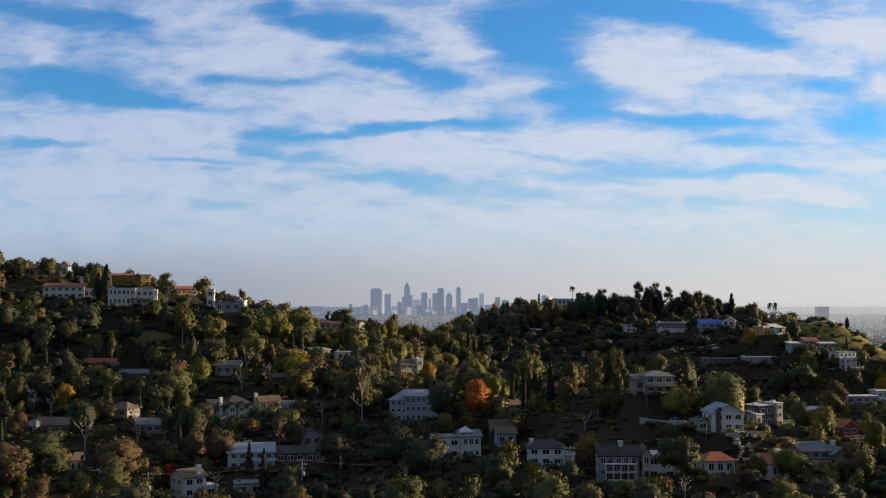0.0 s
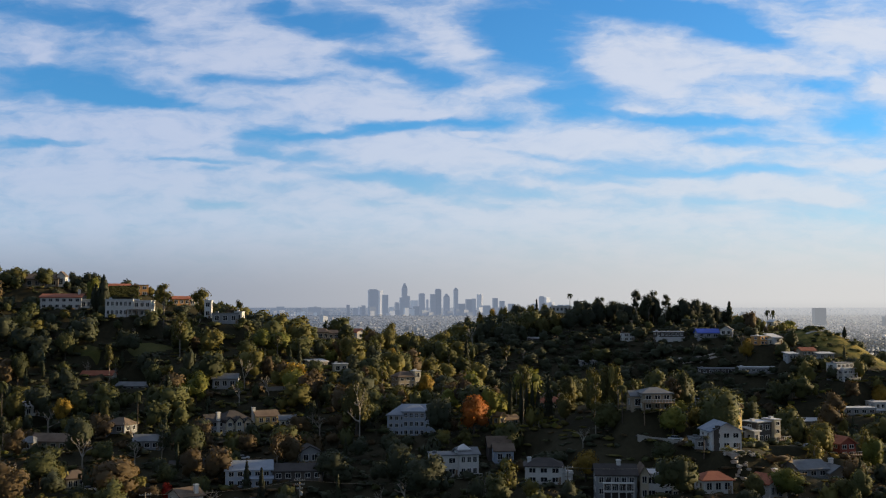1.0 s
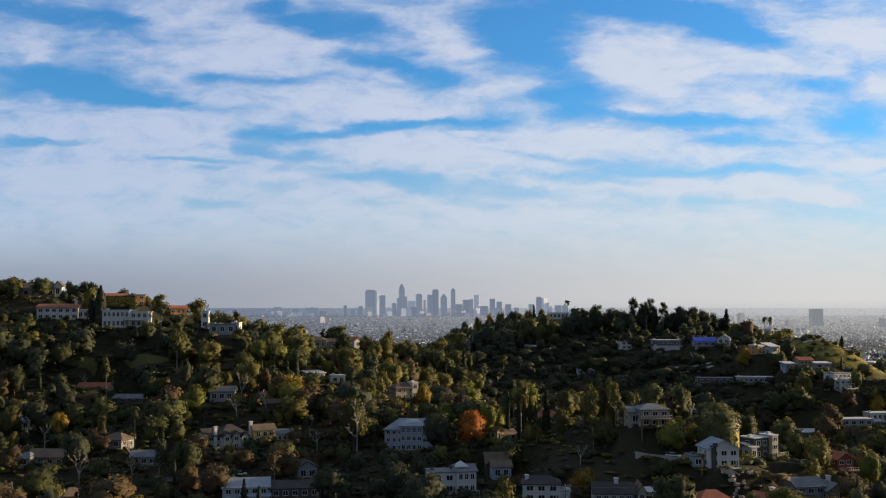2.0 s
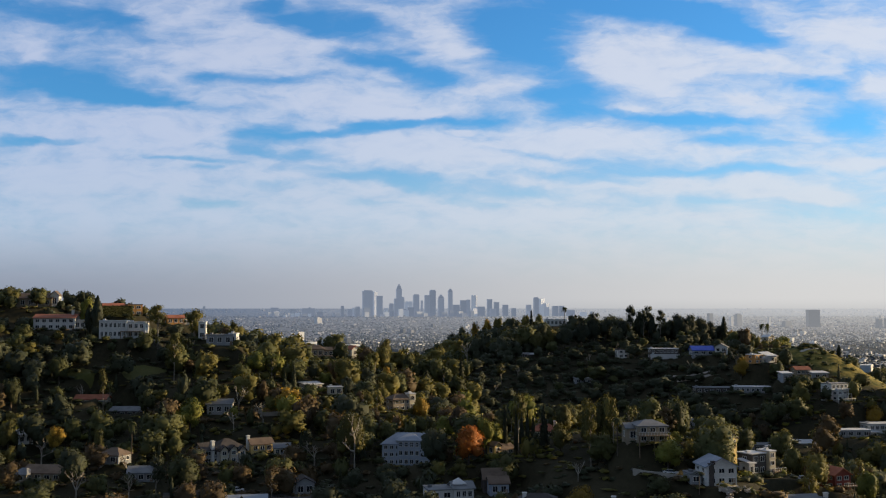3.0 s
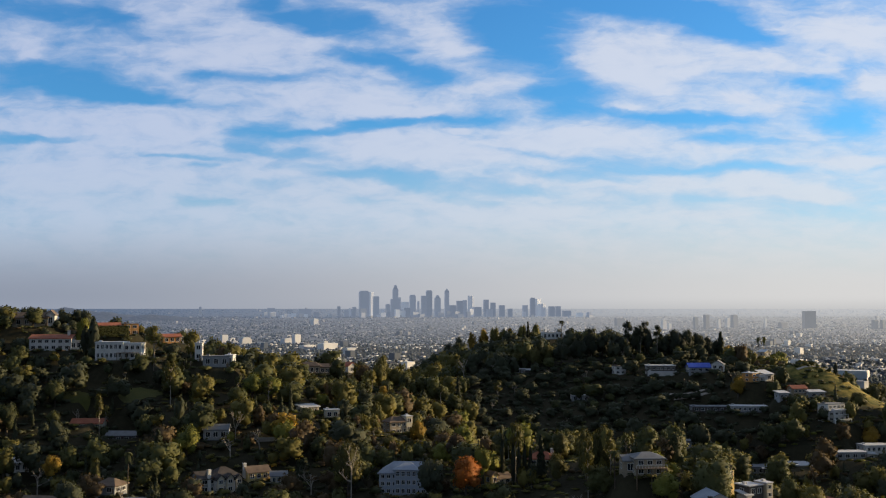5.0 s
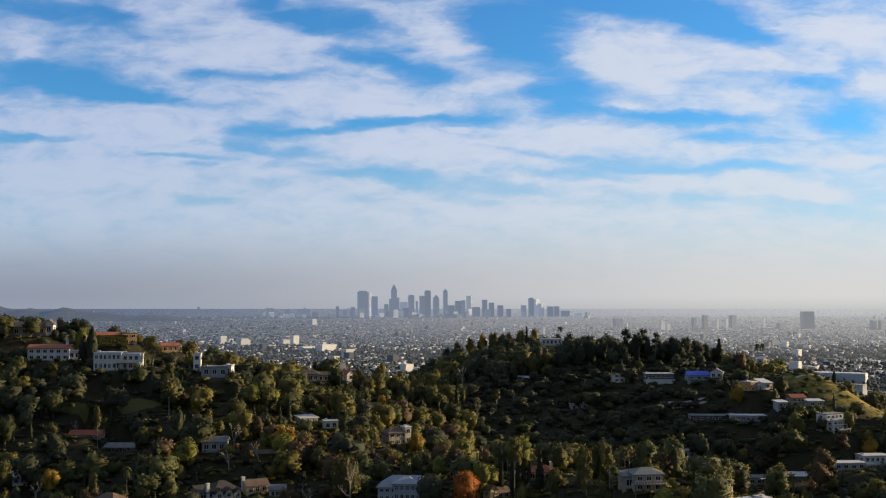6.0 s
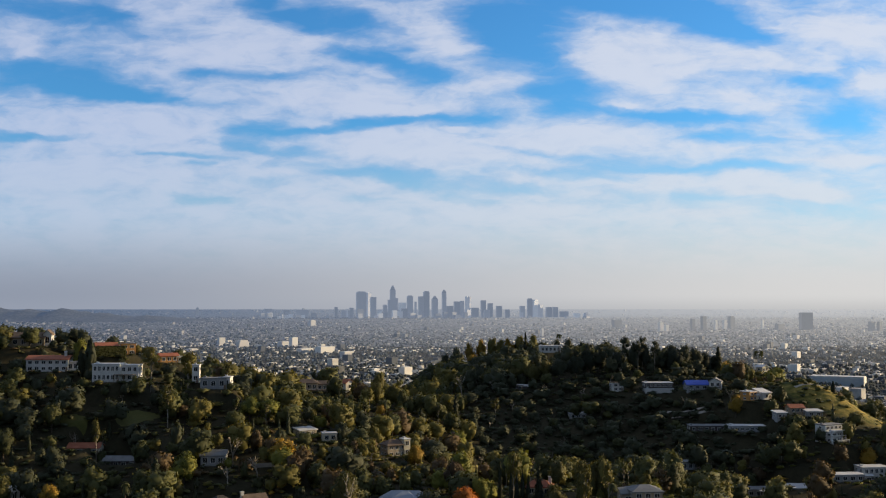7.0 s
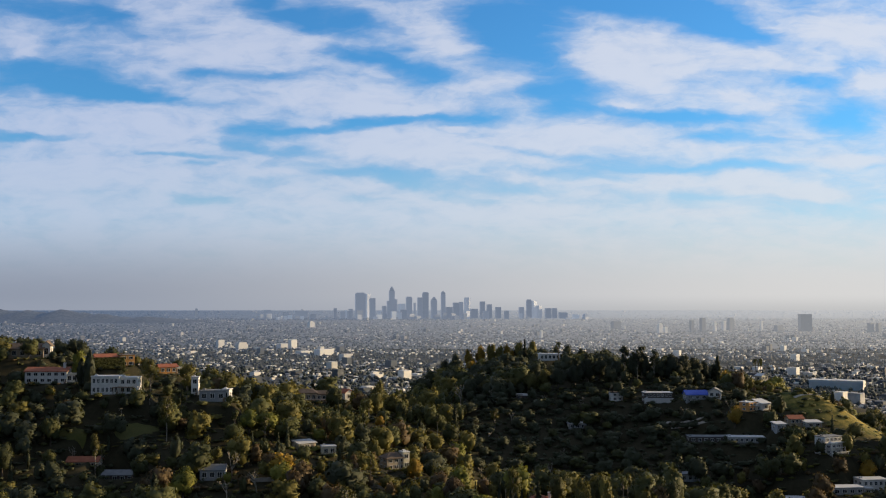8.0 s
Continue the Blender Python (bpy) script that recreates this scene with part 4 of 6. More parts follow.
def make_palm(rng, count=26):
    lean = rng.uniform(-0.03, 0.03)
    wood = [stick((0, 0, -0.1), (lean, 0, 0.5), 0.05, 0.04), stick((lean, 0, 0.5), (lean * 1.4, 0, 0.91), 0.04, 0.035)]
    fronds = []
    for k in range(count):
        a = rng.uniform(0, 6.28)
        lift = rng.uniform(-0.9, 1.0)
        length = rng.uniform(0.38, 0.52)
        vs, c, s = [], math.cos(a), math.sin(a)
        for i in range(4):
            t = i / 3
            r = length * t * (1 - 0.12 * max(0.0, -lift))
            z = 0.91 + 0.10 * lift * t - 0.12 * t * t
            w = 0.085 * math.sin(math.pi * min(0.95, 0.15 + 0.8 * t))
            vs += [(lean * 1.4 + r * c - w * s, r * s + w * c, z), (lean * 1.4 + r * c + w * s, r * s - w * c, z)]
        fs = []
        for i in range(3):
            q = 2 * i
            fs += [(q, q + 1, q + 3), (q, q + 3, q + 2)]
        fronds.append((np.array(vs), np.array(fs), np.tile((0.3 * c, 0.3 * s, 0.9), (8, 1))))
    return joined(fronds), joined(wood)


def make_bare(rng, count=0):
    pieces = []

    def grow(p, d, length, r, level):
        q = p + d * length
        pieces.append(stick(p, q, r, r * 0.62, 3 if level > 1 else 5))
        if level < 4:
            for _ in range(3 if level < 3 else 2):
                e = d + rng.normal(0, 0.55, 3)
                e[2] = abs(e[2]) * 0.8 + 0.1
                e /= np.linalg.norm(e)
                grow(q, e, length * rng.uniform(0.55, 0.8), r * 0.62, level + 1)

    grow(np.array((0, 0, -0.05)), np.array((0.02, 0, 1.0)), 0.36, 0.032, 0)
    v, f, nn = joined(pieces)
    v[:, :2] /= max(0.2, np.abs(v[:, :2]).max()) * 2
    v[:, 2] /= v[:, 2].max()
    return None, (v, f, nn)


def make_shrub(rng, count=70):
    lobes = [(rng.uniform(-0.22, 0.22), rng.uniform(-0.22, 0.22), rng.uniform(0.3, 0.55), 0.3, 0.3, 0.36) for _ in range(4)]
    return lobed(rng, lobes, count, 0.11, 0.8, False), None


def make_brush(rng, count=16):
    lobes = [(rng.uniform(-0.2, 0.2), rng.uniform(-0.2, 0.2), 0.35, 0.38, 0.38, 0.42) for _ in range(1)]
    return lobed(rng, lobes, count, 0.15, 0.8, False), None


MAKERS = {"brush": make_brush, "oak": make_oak, "euc": make_euc, "conifer": make_conifer, "cypress": make_cypress, "palm": make_palm, "bare": make_bare, "shrub": make_shrub}
PLAIN_NAME = {"oak": "broadleaf_tree", "euc": "eucalyptus_tree", "conifer": "conifer_tree", "cypress": "cypress_tree", "palm": "palm_tree", "bare": "bare_tree"}
rng = np.random.default_rng(11)
FORMS = {kind: [make(rng) for _ in range(3)] for kind, make in MAKERS.items()}
FORMS["oak"] = [make_oak(rng, 310) for _ in range(9)]
SMALL = {"oak": [make_oak(rng, 175) for _ in range(8)], "euc": [make_euc(rng, 150) for _ in range(4)], "conifer": [make_conifer(rng, 150) for _ in range(3)]}
NEAR_FORMS = {"oak": [make_oak(rng, 720) for _ in range(6)], "euc": [make_euc(rng, 420) for _ in range(3)], "conifer": [make_conifer(rng, 480) for _ in range(3)]}
BIG = {"oak": [make_oak(rng, 1150) for _ in range(5)], "euc": [make_euc(rng, 620) for _ in range(3)], "conifer": [make_conifer(rng, 800) for _ in range(3)],
       "cypress": [make_cypress(rng, 380) for _ in range(2)], "palm": FORMS["palm"], "bare": FORMS["bare"]}
WORDS = {"green": "green", "dark": "dark green", "olive": "olive green", "lime": "fresh yellow-green", "yellow": "golden yellow autumn",
         "orange": "rusty orange autumn", "red": "deep red autumn", "brown": "faded brown", "grey": "leafless pale grey"}
FORM_WORDS = {"oak": "broad crown on a short trunk", "euc": "tall airy crown with a pale trunk", "conifer": "conifer with tiered branches",
              "cypress": "slender column-shaped cypress", "palm": "fan palm on a tall thin trunk", "bare": "tree with spreading bare branches"}
plant_meshes = {}
LANDMARKS = []  # trees that stand out; wood before them is lowered on the camera's sightline


def plant(kind, colour, rows):
    """Single trees, each with its trunk and crown: x, y, height, width."""
    for x, y, h, w in rows:
        w = min(w, 1.25 * h)
        which = int(rng.integers(len(BIG[kind])))
        key = (kind, colour, which)
        if key not in plant_meshes:
            crown, wood = BIG[kind][which]
            pale = kind in ("bare", "euc")
            plant_meshes[key] = (mesh_of("crown", crown[0], crown[1], [LEAF[colour]], normals=crown[2]) if crown else None,
                                 mesh_of("trunk", wood[0], wood[1], [PALE_BARK if pale else BARK], smooth=True))
        crown_mesh, wood_mesh = plant_meshes[key]
        tree = new(PLAIN_NAME[kind])
        tagged(tree, WORDS[colour] + " " + FORM_WORDS[kind], "tree", "trees on the canyon slopes")
        tree.matrix_basis = pose(x, y, land(x, y) - 0.1, 0, 0, float(rng.uniform(0, 360)))
        size = Matrix.Diagonal((w, w, h, 1))
        part("trunk", wood_mesh, tree, size)
        if crown_mesh:
            part("crown", crown_mesh, tree, size)
        CLEAR.append((x, y, w * 0.36))
        if kind in ("palm", "euc", "bare") or colour in ("orange", "red", "yellow", "lime"):
            LANDMARKS.append((x, y, land(x, y) + (0.2 if colour in ("orange", "red") else 0.4) * h, w))


plant("oak", "orange", [  # x, y, height, width
    (10.7, 334, 14.4, 12.6),
])
plant("oak", "yellow", [  # x, y, height, width
    (-132.5, 360, 10.4, 7.6), (-6.3, 425, 10.8, 8), (40.7, 290, 9.4, 10), (157, 525, 12.7, 9.9), (36.6, 870, 13.2, 14.5), (-25, 520, 7.2, 6.3),
    (201.2, 470, 12, 10.4),
])
plant("oak", "red", [  # x, y, height, width
    (-76.1, 288, 8.4, 5.1),
])
plant("oak", "lime", [  # x, y, height, width
    (-90.8, 380, 14.3, 12.2), (-78, 445, 11.5, 13), (-70, 447, 11.0, 12), (-165.1, 485, 16.1, 9.7), (68.9, 305, 10.1, 11.8), (90.4, 268, 9.1, 13.4),
    (16.3, 345, 13.9, 8.4), (125.9, 300, 10, 8.3),
])
plant("oak", "brown", [  # x, y, height, width
    (3, 338, 6, 8.6), (-79.4, 282, 7.5, 10.3), (-109.3, 335, 6.7, 7.4), (8.4, 372, 13.3, 9.1), (-35.9, 355, 5.9, 9.8), (-23.2, 500, 7.7, 7.2),
])
plant("oak", "green", [  # x, y, height, width
    (78.7, 335, 15, 9.3), (-194.8, 500, 10.4, 12.8), (-100.1, 440, 7.3, 8.8), (-81.7, 430, 9.2, 11.9), (-112.7, 290, 10.6, 14.5), (-113.7, 272, 6.4, 11.6),
    (-41, 575, 14.8, 8.3), (-72.2, 500, 12.5, 10), (-51.8, 420, 8.7, 9.3), 
    (158.5, 628, 10.4, 20.9), (152.8, 626, 11.4, 17.4), (122.5, 760, 14.5, 12.6), (133.6, 740, 14.2, 10.7), (79.7, 560, 9.3, 11.2),
    (18, 905, 19.6, 17.1), (49.5, 380, 12.6, 8.4), (-14.6, 540, 15.1, 9), (227.1, 560, 7, 10.6), (-165.2, 400, 13.8, 11.1),
    (-155.9, 425, 12.8, 9.4),
])
plant("oak", "green", [  # x, y, height, width
    (-96.7, 480, 10.3, 8),
])
plant("oak", "olive", [  # x, y, height, width
    (-112.3, 443, 9.2, 11.8), (-149.4, 360, 12.3, 10), (-29.1, 560, 15.4, 11.2), (-28.3, 345, 20.3, 13.4), (54.7, 330, 19.1, 9.2),
    (49.6, 332, 18.4, 9.2), (120.8, 330, 10.1, 12.8), (237.5, 720, 12, 13), (45.7, 860, 14.2, 28.6), (40.7, 335, 11.3, 9.3), (44.8, 360, 10.3, 8),
    (208.6, 500, 9.0, 12.0), (103.8, 265, 6.6, 10.3), (81, 266, 7.7, 7.4), (-114.4, 350, 11.5, 5.4), (-48.8, 480, 7, 10.6),
])
plant("conifer", "dark", [  # x, y, height, width
    (-48.7, 280, 12.2, 4.7), 
    (-4.6, 520, 11.9, 7.5), (13.7, 540, 18.3, 7.8), (-99.1, 372, 14.1, 10.3),
    (36.3, 345, 14.4, 5.7), (-10.2, 290, 11.1, 6.4), (-25.8, 350, 16.1, 7), (-53.8, 400, 8.3, 6.7), (-55, 292, 8.5, 3.9),
])
plant("cypress", "dark", [  # x, y, height, width
    (26.7, 342, 14.8, 1.7), (28.6, 342, 13.5, 1.7), (30.6, 343, 14, 1.7), (32.5, 343, 12.2, 1.7), (23.7, 350, 16.8, 1.9), (213.6, 540, 6.7, 2.7),
    (-166.4, 425, 7.1, 1.6), (-164, 425, 7.4, 1.6), (-161.2, 425, 6.7, 1.6), (216.4, 640, 6.7, 2.1), (222.7, 640, 5.3, 2.1), (-70.6, 290, 6.9, 1.3),
    (-68.7, 290, 6.6, 1.3), (-67.1, 290, 7, 1.3), (-72.2, 290, 5.8, 1.3), (-39.4, 575, 11.6, 3.2),
])
plant("euc", "olive", [  # x, y, height, width
    (-127.4, 470, 18, 12), (-130.9, 405, 16.9, 4.5), (-109.5, 430, 18.2, 8.1), (28.1, 350, 21, 7.8), (48, 318, 19.1, 6),
    (55, 318, 16.6, 5.3), (-93.9, 475, 15, 5.8), (-70.2, 440, 11, 6.3), (35.9, 560, 12.3, 7.5),
])
plant("palm", "green", [  # x, y, height, width
    (-99.4, 337, 17.9, 4.1), (-10.5, 680, 11.9, 5.3), (-17.5, 480, 10.4, 3.7),
    (72.9, 285, 6.2, 3.8), (-149.6, 350, 18.9, 4.7), (55.2, 312, 13, 4.5),
])
plant("bare", "grey", [  # x, y, height, width
    (-76.2, 398, 12.4, 7.9), (-27, 341, 19.6, 8.3), (-146.7, 425, 8.8, 6.1), (-21.9, 278, 4.6, 10.8), (-98.6, 330, 8.6, 7.3), (-41.2, 350, 7.3, 9.7),
    (-107.9, 310, 9.3, 10.3), (-61.5, 278, 6.9, 9.3), (-9.8, 280, 8.2, 14), (-133.6, 350, 9.5, 7.8), (-64.5, 385, 10.6, 8.5), (18.6, 600, 15, 10),
])
plant("cypress", "dark", [(-156.6, 474, 20.0, 6.6), (-161.0, 476, 14.0, 5.0)])


def crest(kind, colour, rows):
    """Trees whose tops make the skyline of a ridge: x, y, height above sea of the top, width."""
    plant(kind, colour, [(x, y, top - land(x, y), w) for x, y, top, w in rows])


crest("oak", "dark", [(96, 622, 82, 12), (104, 624, 82.5, 11), (88, 616, 78.5, 12), (78, 616, 76, 12), (143, 628, 80, 12), (150, 626, 84, 14), (157, 628, 83.5, 13), (164, 632, 82, 12), (171, 634, 79, 11), (179, 640, 77, 13)])
crest("euc", "dark", [(119.5, 622, 91.0, 9.5), (131, 628, 88.5, 8), (88, 616, 84, 9), (97, 622, 84.5, 10)])
crest("euc", "dark", [(127, 622, 86.5, 10), (138, 626, 86, 9)])
crest("conifer", "dark", [(180, 636, 81, 11)])
crest("oak", "dark", [(125, 624, 84, 9), (132, 626, 84, 9), (114, 620, 80, 9)])
crest("oak", "olive", [(-30, 600, 70, 11), (188, 640, 73, 12), (196, 640, 72, 12), (62, 618, 73, 12), (70, 620, 75, 11), (50, 622, 71, 12), (36, 628, 69, 12)])
crest("oak", "dark", [(112, 910, 79, 15), (123, 908, 79.5, 15), (24, 905, 72, 14), (14, 905, 66, 14), (135, 905, 77, 14), (150, 905, 74, 14)])
crest("oak", "yellow", [(36, 900, 76, 13), (46, 903, 79, 13), (70, 900, 80, 13)])
crest("oak", "olive", [(56, 902, 80, 14), (62, 898, 79, 12), (80, 902, 82, 14), (92, 905, 83, 13)])
crest("conifer", "dark", [(80, 850, 84.6, 8), (96, 700, 82, 7)])
crest("palm", "green", [(89.5, 706, 88.8, 5.5), (224.3, 700, 78, 4.7), (228.4, 702, 78.5, 4.7)])
crest("euc", "olive", [(-111.5, 473, 88.5, 13)])
crest("oak", "green", [(74, 712, 73, 9), (100, 716, 76, 10), (66, 706, 72, 9), (107, 712, 79, 10)])


# ---- the wood that covers the slopes ----
def build_wood():
    wood_rng = np.random.default_rng(5)
    step = 8.6
    gx, gy = np.meshgrid(np.arange(-300, 340, step), np.arange(232, 985, step))
    x = gx.ravel() + wood_rng.uniform(-4.2, 4.2, gx.size)
    y = gy.ravel() + wood_rng.uniform(-4.2, 4.2, gx.size)
    seen = np.abs(x) < 0.47 * y + 18
    x, y = x[seen], y[seen]
    far = y > 690
    thin = wood_rng.random(len(x)) < np.where(far, np.where((lie(x, y, False) > 40) & (x > -30) & (y < 925), 0.85, 0.3), 1.0)
    x, y = x[thin], y[thin]
    ok = np.ones(len(x), bool)
    for cx, cy, r in CLEAR:
        d = np.hypot(x - cx, y - cy)
        ok &= d > r
    # open ground: the grass slope, the lawn
    grass = ((x - 222) / 34) ** 2 + ((y - 548) / 38) ** 2 < 1
    ok &= ~(grass & (wood_rng.random(len(x)) < 0.62))
    # cleared to fit the camera's view of the ridge house and the slab tower
    ok &= ~((x > 58) & (x < 116) & (y > 690) & (y < 745))
    ok &= ~((np.abs(x / y - 0.369) < 0.022) & (y > 572) & (y < 800))
    # few trees on the shaded canyon floor
    ok &= ~((x > -32) & (x < 46) & (y < 335) & (wood_rng.random(len(x)) < 0.12))
    ok &= ~(((x + 126) / 10) ** 2 + ((y - 441) / 7.5) ** 2 < 1)
    x, y = x[ok], y[ok]
    # brush between the trees
    ux, uy = np.meshgrid(np.arange(-290, 320, 5.0), np.arange(236, 700, 5.0))
    ux, uy = (ux + wood_rng.uniform(-2.6, 2.6, ux.shape)).ravel(), (uy + wood_rng.uniform(-2.6, 2.6, uy.shape)).ravel()
    keep = (np.abs(ux) < 0.46 * uy + 10) & ~((((ux - 222) / 34) ** 2 + ((uy - 550) / 40) ** 2 < 1) & (wood_rng.random(ux.shape) < 0.3)) & ~(((ux + 126) / 10) ** 2 + ((uy - 441) / 7.5) ** 2 < 1)
    for cx, cy, r in CLEAR[:HOUSES]:
        keep &= np.hypot(ux - cx, uy - cy) > 0.75 * r
    ux, uy = ux[keep], uy[keep]
    trees = len(x)
    x, y = np.concatenate([x, ux]), np.concatenate([y, uy])
    z = lie(x, y)
    # plants on the camera's sightline to a house or landmark are cut low
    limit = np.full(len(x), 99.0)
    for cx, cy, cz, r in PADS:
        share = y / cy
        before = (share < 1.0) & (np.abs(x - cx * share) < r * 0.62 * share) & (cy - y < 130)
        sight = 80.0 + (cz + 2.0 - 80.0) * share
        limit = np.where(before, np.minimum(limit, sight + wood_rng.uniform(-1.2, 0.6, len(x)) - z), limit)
    for cx, cy, cz, w in LANDMARKS:
        share = y / cy
        before = (share < 1.0) & (np.abs(x - cx * share) < (w * 0.5 + 2.0) * share) & (cy - y < 45)
        limit = np.where(before, np.minimum(limit, 80.0 + (cz - 80.0) * share - z), limit)
    for cx, cy, cz, r in SUNNY:
        along = (x - cx) * sun_from.x + (y - cy) * sun_from.y
        across = np.abs((x - cx) * sun_from.y - (y - cy) * sun_from.x)
        lit = (along > 0) & (along < 40) & (across < r * 0.7)
        limit = np.where(lit, np.minimum(limit, cz + 0.8 + along * 0.22 - z), limit)
    drift = np.sin(x / 37 + 1.7 * np.sin(y / 53)) + np.sin(y / 31 - 1.1 * np.sin(x / 61))
    lots = {}
    # most plants that the ridges hide from the camera are left out
    behind = np.zeros(len(x), bool)
    for k in np.linspace(0.55, 0.97, 26):
        behind |= lie(x * k, y * k, False) > 112.0 + (z + 9.0 - 112.0) * k
    for i in range(len(x)):
        if behind[i] and wood_rng.random() < 0.72:
            continue
        u, v = wood_rng.random(), wood_rng.random() + 0.16 * drift[i]
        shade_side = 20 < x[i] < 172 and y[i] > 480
        if i >= trees:
            kind, h, w = "brush", wood_rng.uniform(1.0, 2.6), wood_rng.uniform(3.5, 6.5)
        elif u < 0.14:
            kind, h, w = "shrub", wood_rng.uniform(2.0, 4.6), wood_rng.uniform(5.0, 9.0)
        elif u < 0.77:
            kind, h = "oak", 6.0 + 9.5 * wood_rng.random() ** 1.6
            w = h * wood_rng.uniform(0.75, 1.25)
        elif u < 0.89:
            kind, h = "euc", wood_rng.uniform(8, 14)
            w = h * wood_rng.uniform(0.4, 0.6)
        elif u < 0.95:
            kind, h = "conifer", wood_rng.uniform(6, 12)
            w = h * wood_rng.uniform(0.35, 0.5)
        elif u < 0.97 and not shade_side:
            kind, h, w = "cypress", wood_rng.uniform(5, 10), wood_rng.uniform(1.2, 1.9)
        else:
            kind, h = "bare", wood_rng.uniform(4, 8)
            w = h * 0.9
        if shade_side and kind in ("conifer", "euc"):
            kind, h, w = "oak", h * 0.8, h * 0.8
        if shade_side and x[i] < 195 and y[i] < 612 and kind == "oak":
            h, w = h * 0.58, w * 0.9
        if x[i] < -118 and y[i] > 440 and kind not in ("shrub", "brush"):
            h, w = h * 0.7, w * 0.8
        if ((x[i] - 218) / 36) ** 2 + ((y[i] - 548) / 40) ** 2 < 1 and kind != "brush":
            kind, h, w = "shrub", min(h, 3.2), min(w, 6.0)
        if y[i] > 690:
            h, w = h * 1.15, w * 1.35
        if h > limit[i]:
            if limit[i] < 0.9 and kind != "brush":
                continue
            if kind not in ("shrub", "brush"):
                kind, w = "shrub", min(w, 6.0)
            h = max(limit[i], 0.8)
        if kind in ("conifer", "cypress"):
            colour = "dark"
        elif kind == "bare":
            colour = "grey"
        # leaf colours paint in the light: darker zones for shade, olive-lime for sun
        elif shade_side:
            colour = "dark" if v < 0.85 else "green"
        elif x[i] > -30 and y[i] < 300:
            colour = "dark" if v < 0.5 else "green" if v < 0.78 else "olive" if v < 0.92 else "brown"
        elif 0 < x[i] < 140 and 316 < y[i] < 420:
            colour = "green" if v < 0.35 else "olive" if v < 0.72 else "dark" if v < 0.82 else "lime" if v < 0.95 else "brown"
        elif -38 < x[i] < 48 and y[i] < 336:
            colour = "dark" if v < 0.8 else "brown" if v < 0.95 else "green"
        elif -125 < x[i] < -15 and y[i] < 350:
            colour = "brown" if v < 0.22 else "dark" if v < 0.55 else "green" if v < 0.86 else "olive"
        elif x[i] < -118 and y[i] > 385:
            colour = "dark" if v < 0.6 else "green" if v < 0.9 else "olive" if v < 1.02 else "brown"
        else:
            colour = "green" if v < 0.40 else "olive" if v < 0.62 else "dark" if v < 0.80 else "brown" if v < 0.93 else "lime" if v < 1.0 else "yellow" if v < 1.015 else "olive"
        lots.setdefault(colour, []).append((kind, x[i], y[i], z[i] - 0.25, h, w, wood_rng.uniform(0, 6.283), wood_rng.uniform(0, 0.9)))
    for colour, rows in lots.items():
        vs, fs, ns, tints, slots, off = [], [], [], [], [], 0
        for kind, px, py, pz, h, w, turn, tint in rows:
            tier = NEAR_FORMS if py < 335 else FORMS if py < 470 else SMALL
            forms = tier.get(kind, FORMS[kind])
            crown, wood = forms[int(wood_rng.integers(len(forms)))]
            c, s = math.cos(turn), math.sin(turn)
            for slot_id, piece in ((0, crown), (1, wood if kind in ("euc", "bare") else None)):
                if piece is None:
                    continue
                v, f, nn = piece
                ns.append(np.stack([nn[:, 0] * c - nn[:, 1] * s, nn[:, 0] * s + nn[:, 1] * c, nn[:, 2]], 1))
                vs.append(np.stack([(v[:, 0] * c - v[:, 1] * s) * w + px, (v[:, 0] * s + v[:, 1] * c) * w + py, v[:, 2] * h + pz], 1))
                fs.append(f + off)
                off += len(v)
                tints.append(np.full(len(v), tint))
                slots.append(np.full(len(f), slot_id))
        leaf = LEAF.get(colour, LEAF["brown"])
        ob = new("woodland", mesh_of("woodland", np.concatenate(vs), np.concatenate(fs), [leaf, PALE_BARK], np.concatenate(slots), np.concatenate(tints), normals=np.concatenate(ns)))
        tagged(ob, WORDS[colour] + " trees and shrubs covering the canyon slopes", "woodland", "", "stuff")


build_wood()


# ---- the city on the plain ----
CITY_WALL = surface("pale_city_walls", (0.07, 0.085, 0.105), (0.78, 0.76, 0.72), 30.0, 0.8, islands=2.0, bias=0.12)
CITY_ROOF = surface("city_roofs", (0.09, 0.105, 0.13), (0.66, 0.65, 0.64), 30.0, 0.8, islands=2.0, bias=0.12)
CITY_TREE = surface("street_tree_leaves", (0.050, 0.062, 0.060), (0.085, 0.098, 0.085), 30.0, 0.9, islands=0.8)
# haze painted into these materials: far=True adds emission by distance
MIDDLE_WALL = surface("middle_walls_painted_haze", (0.07, 0.085, 0.105), (0.78, 0.76, 0.72), 30.0, 0.8, islands=2.0, bias=0.12, far=True)
MIDDLE_ROOF = surface("middle_roofs_painted_haze", (0.09, 0.105, 0.13), (0.62, 0.61, 0.60), 30.0, 0.8, islands=2.0, bias=0.12, far=True)
MIDDLE_TREE = surface("middle_leaves_painted_haze", (0.050, 0.062, 0.065), (0.085, 0.098, 0.092), 30.0, 0.9, islands=0.8, far=True)
FAR_WALL = surface("far_walls_painted_haze", (0.07, 0.085, 0.105), (0.56, 0.55, 0.54), 40.0, 0.8, islands=2.0, bias=0.12, far=True)
FAR_ROOF = surface("far_roofs_painted_haze", (0.09, 0.105, 0.13), (0.38, 0.38, 0.39), 40.0, 0.8, islands=2.0, bias=0.12, far=True)
FAR_TREE = surface("far_leaves_painted_haze", (0.055, 0.068, 0.078), (0.09, 0.105, 0.11), 40.0, 0.9, islands=0.8, far=True)
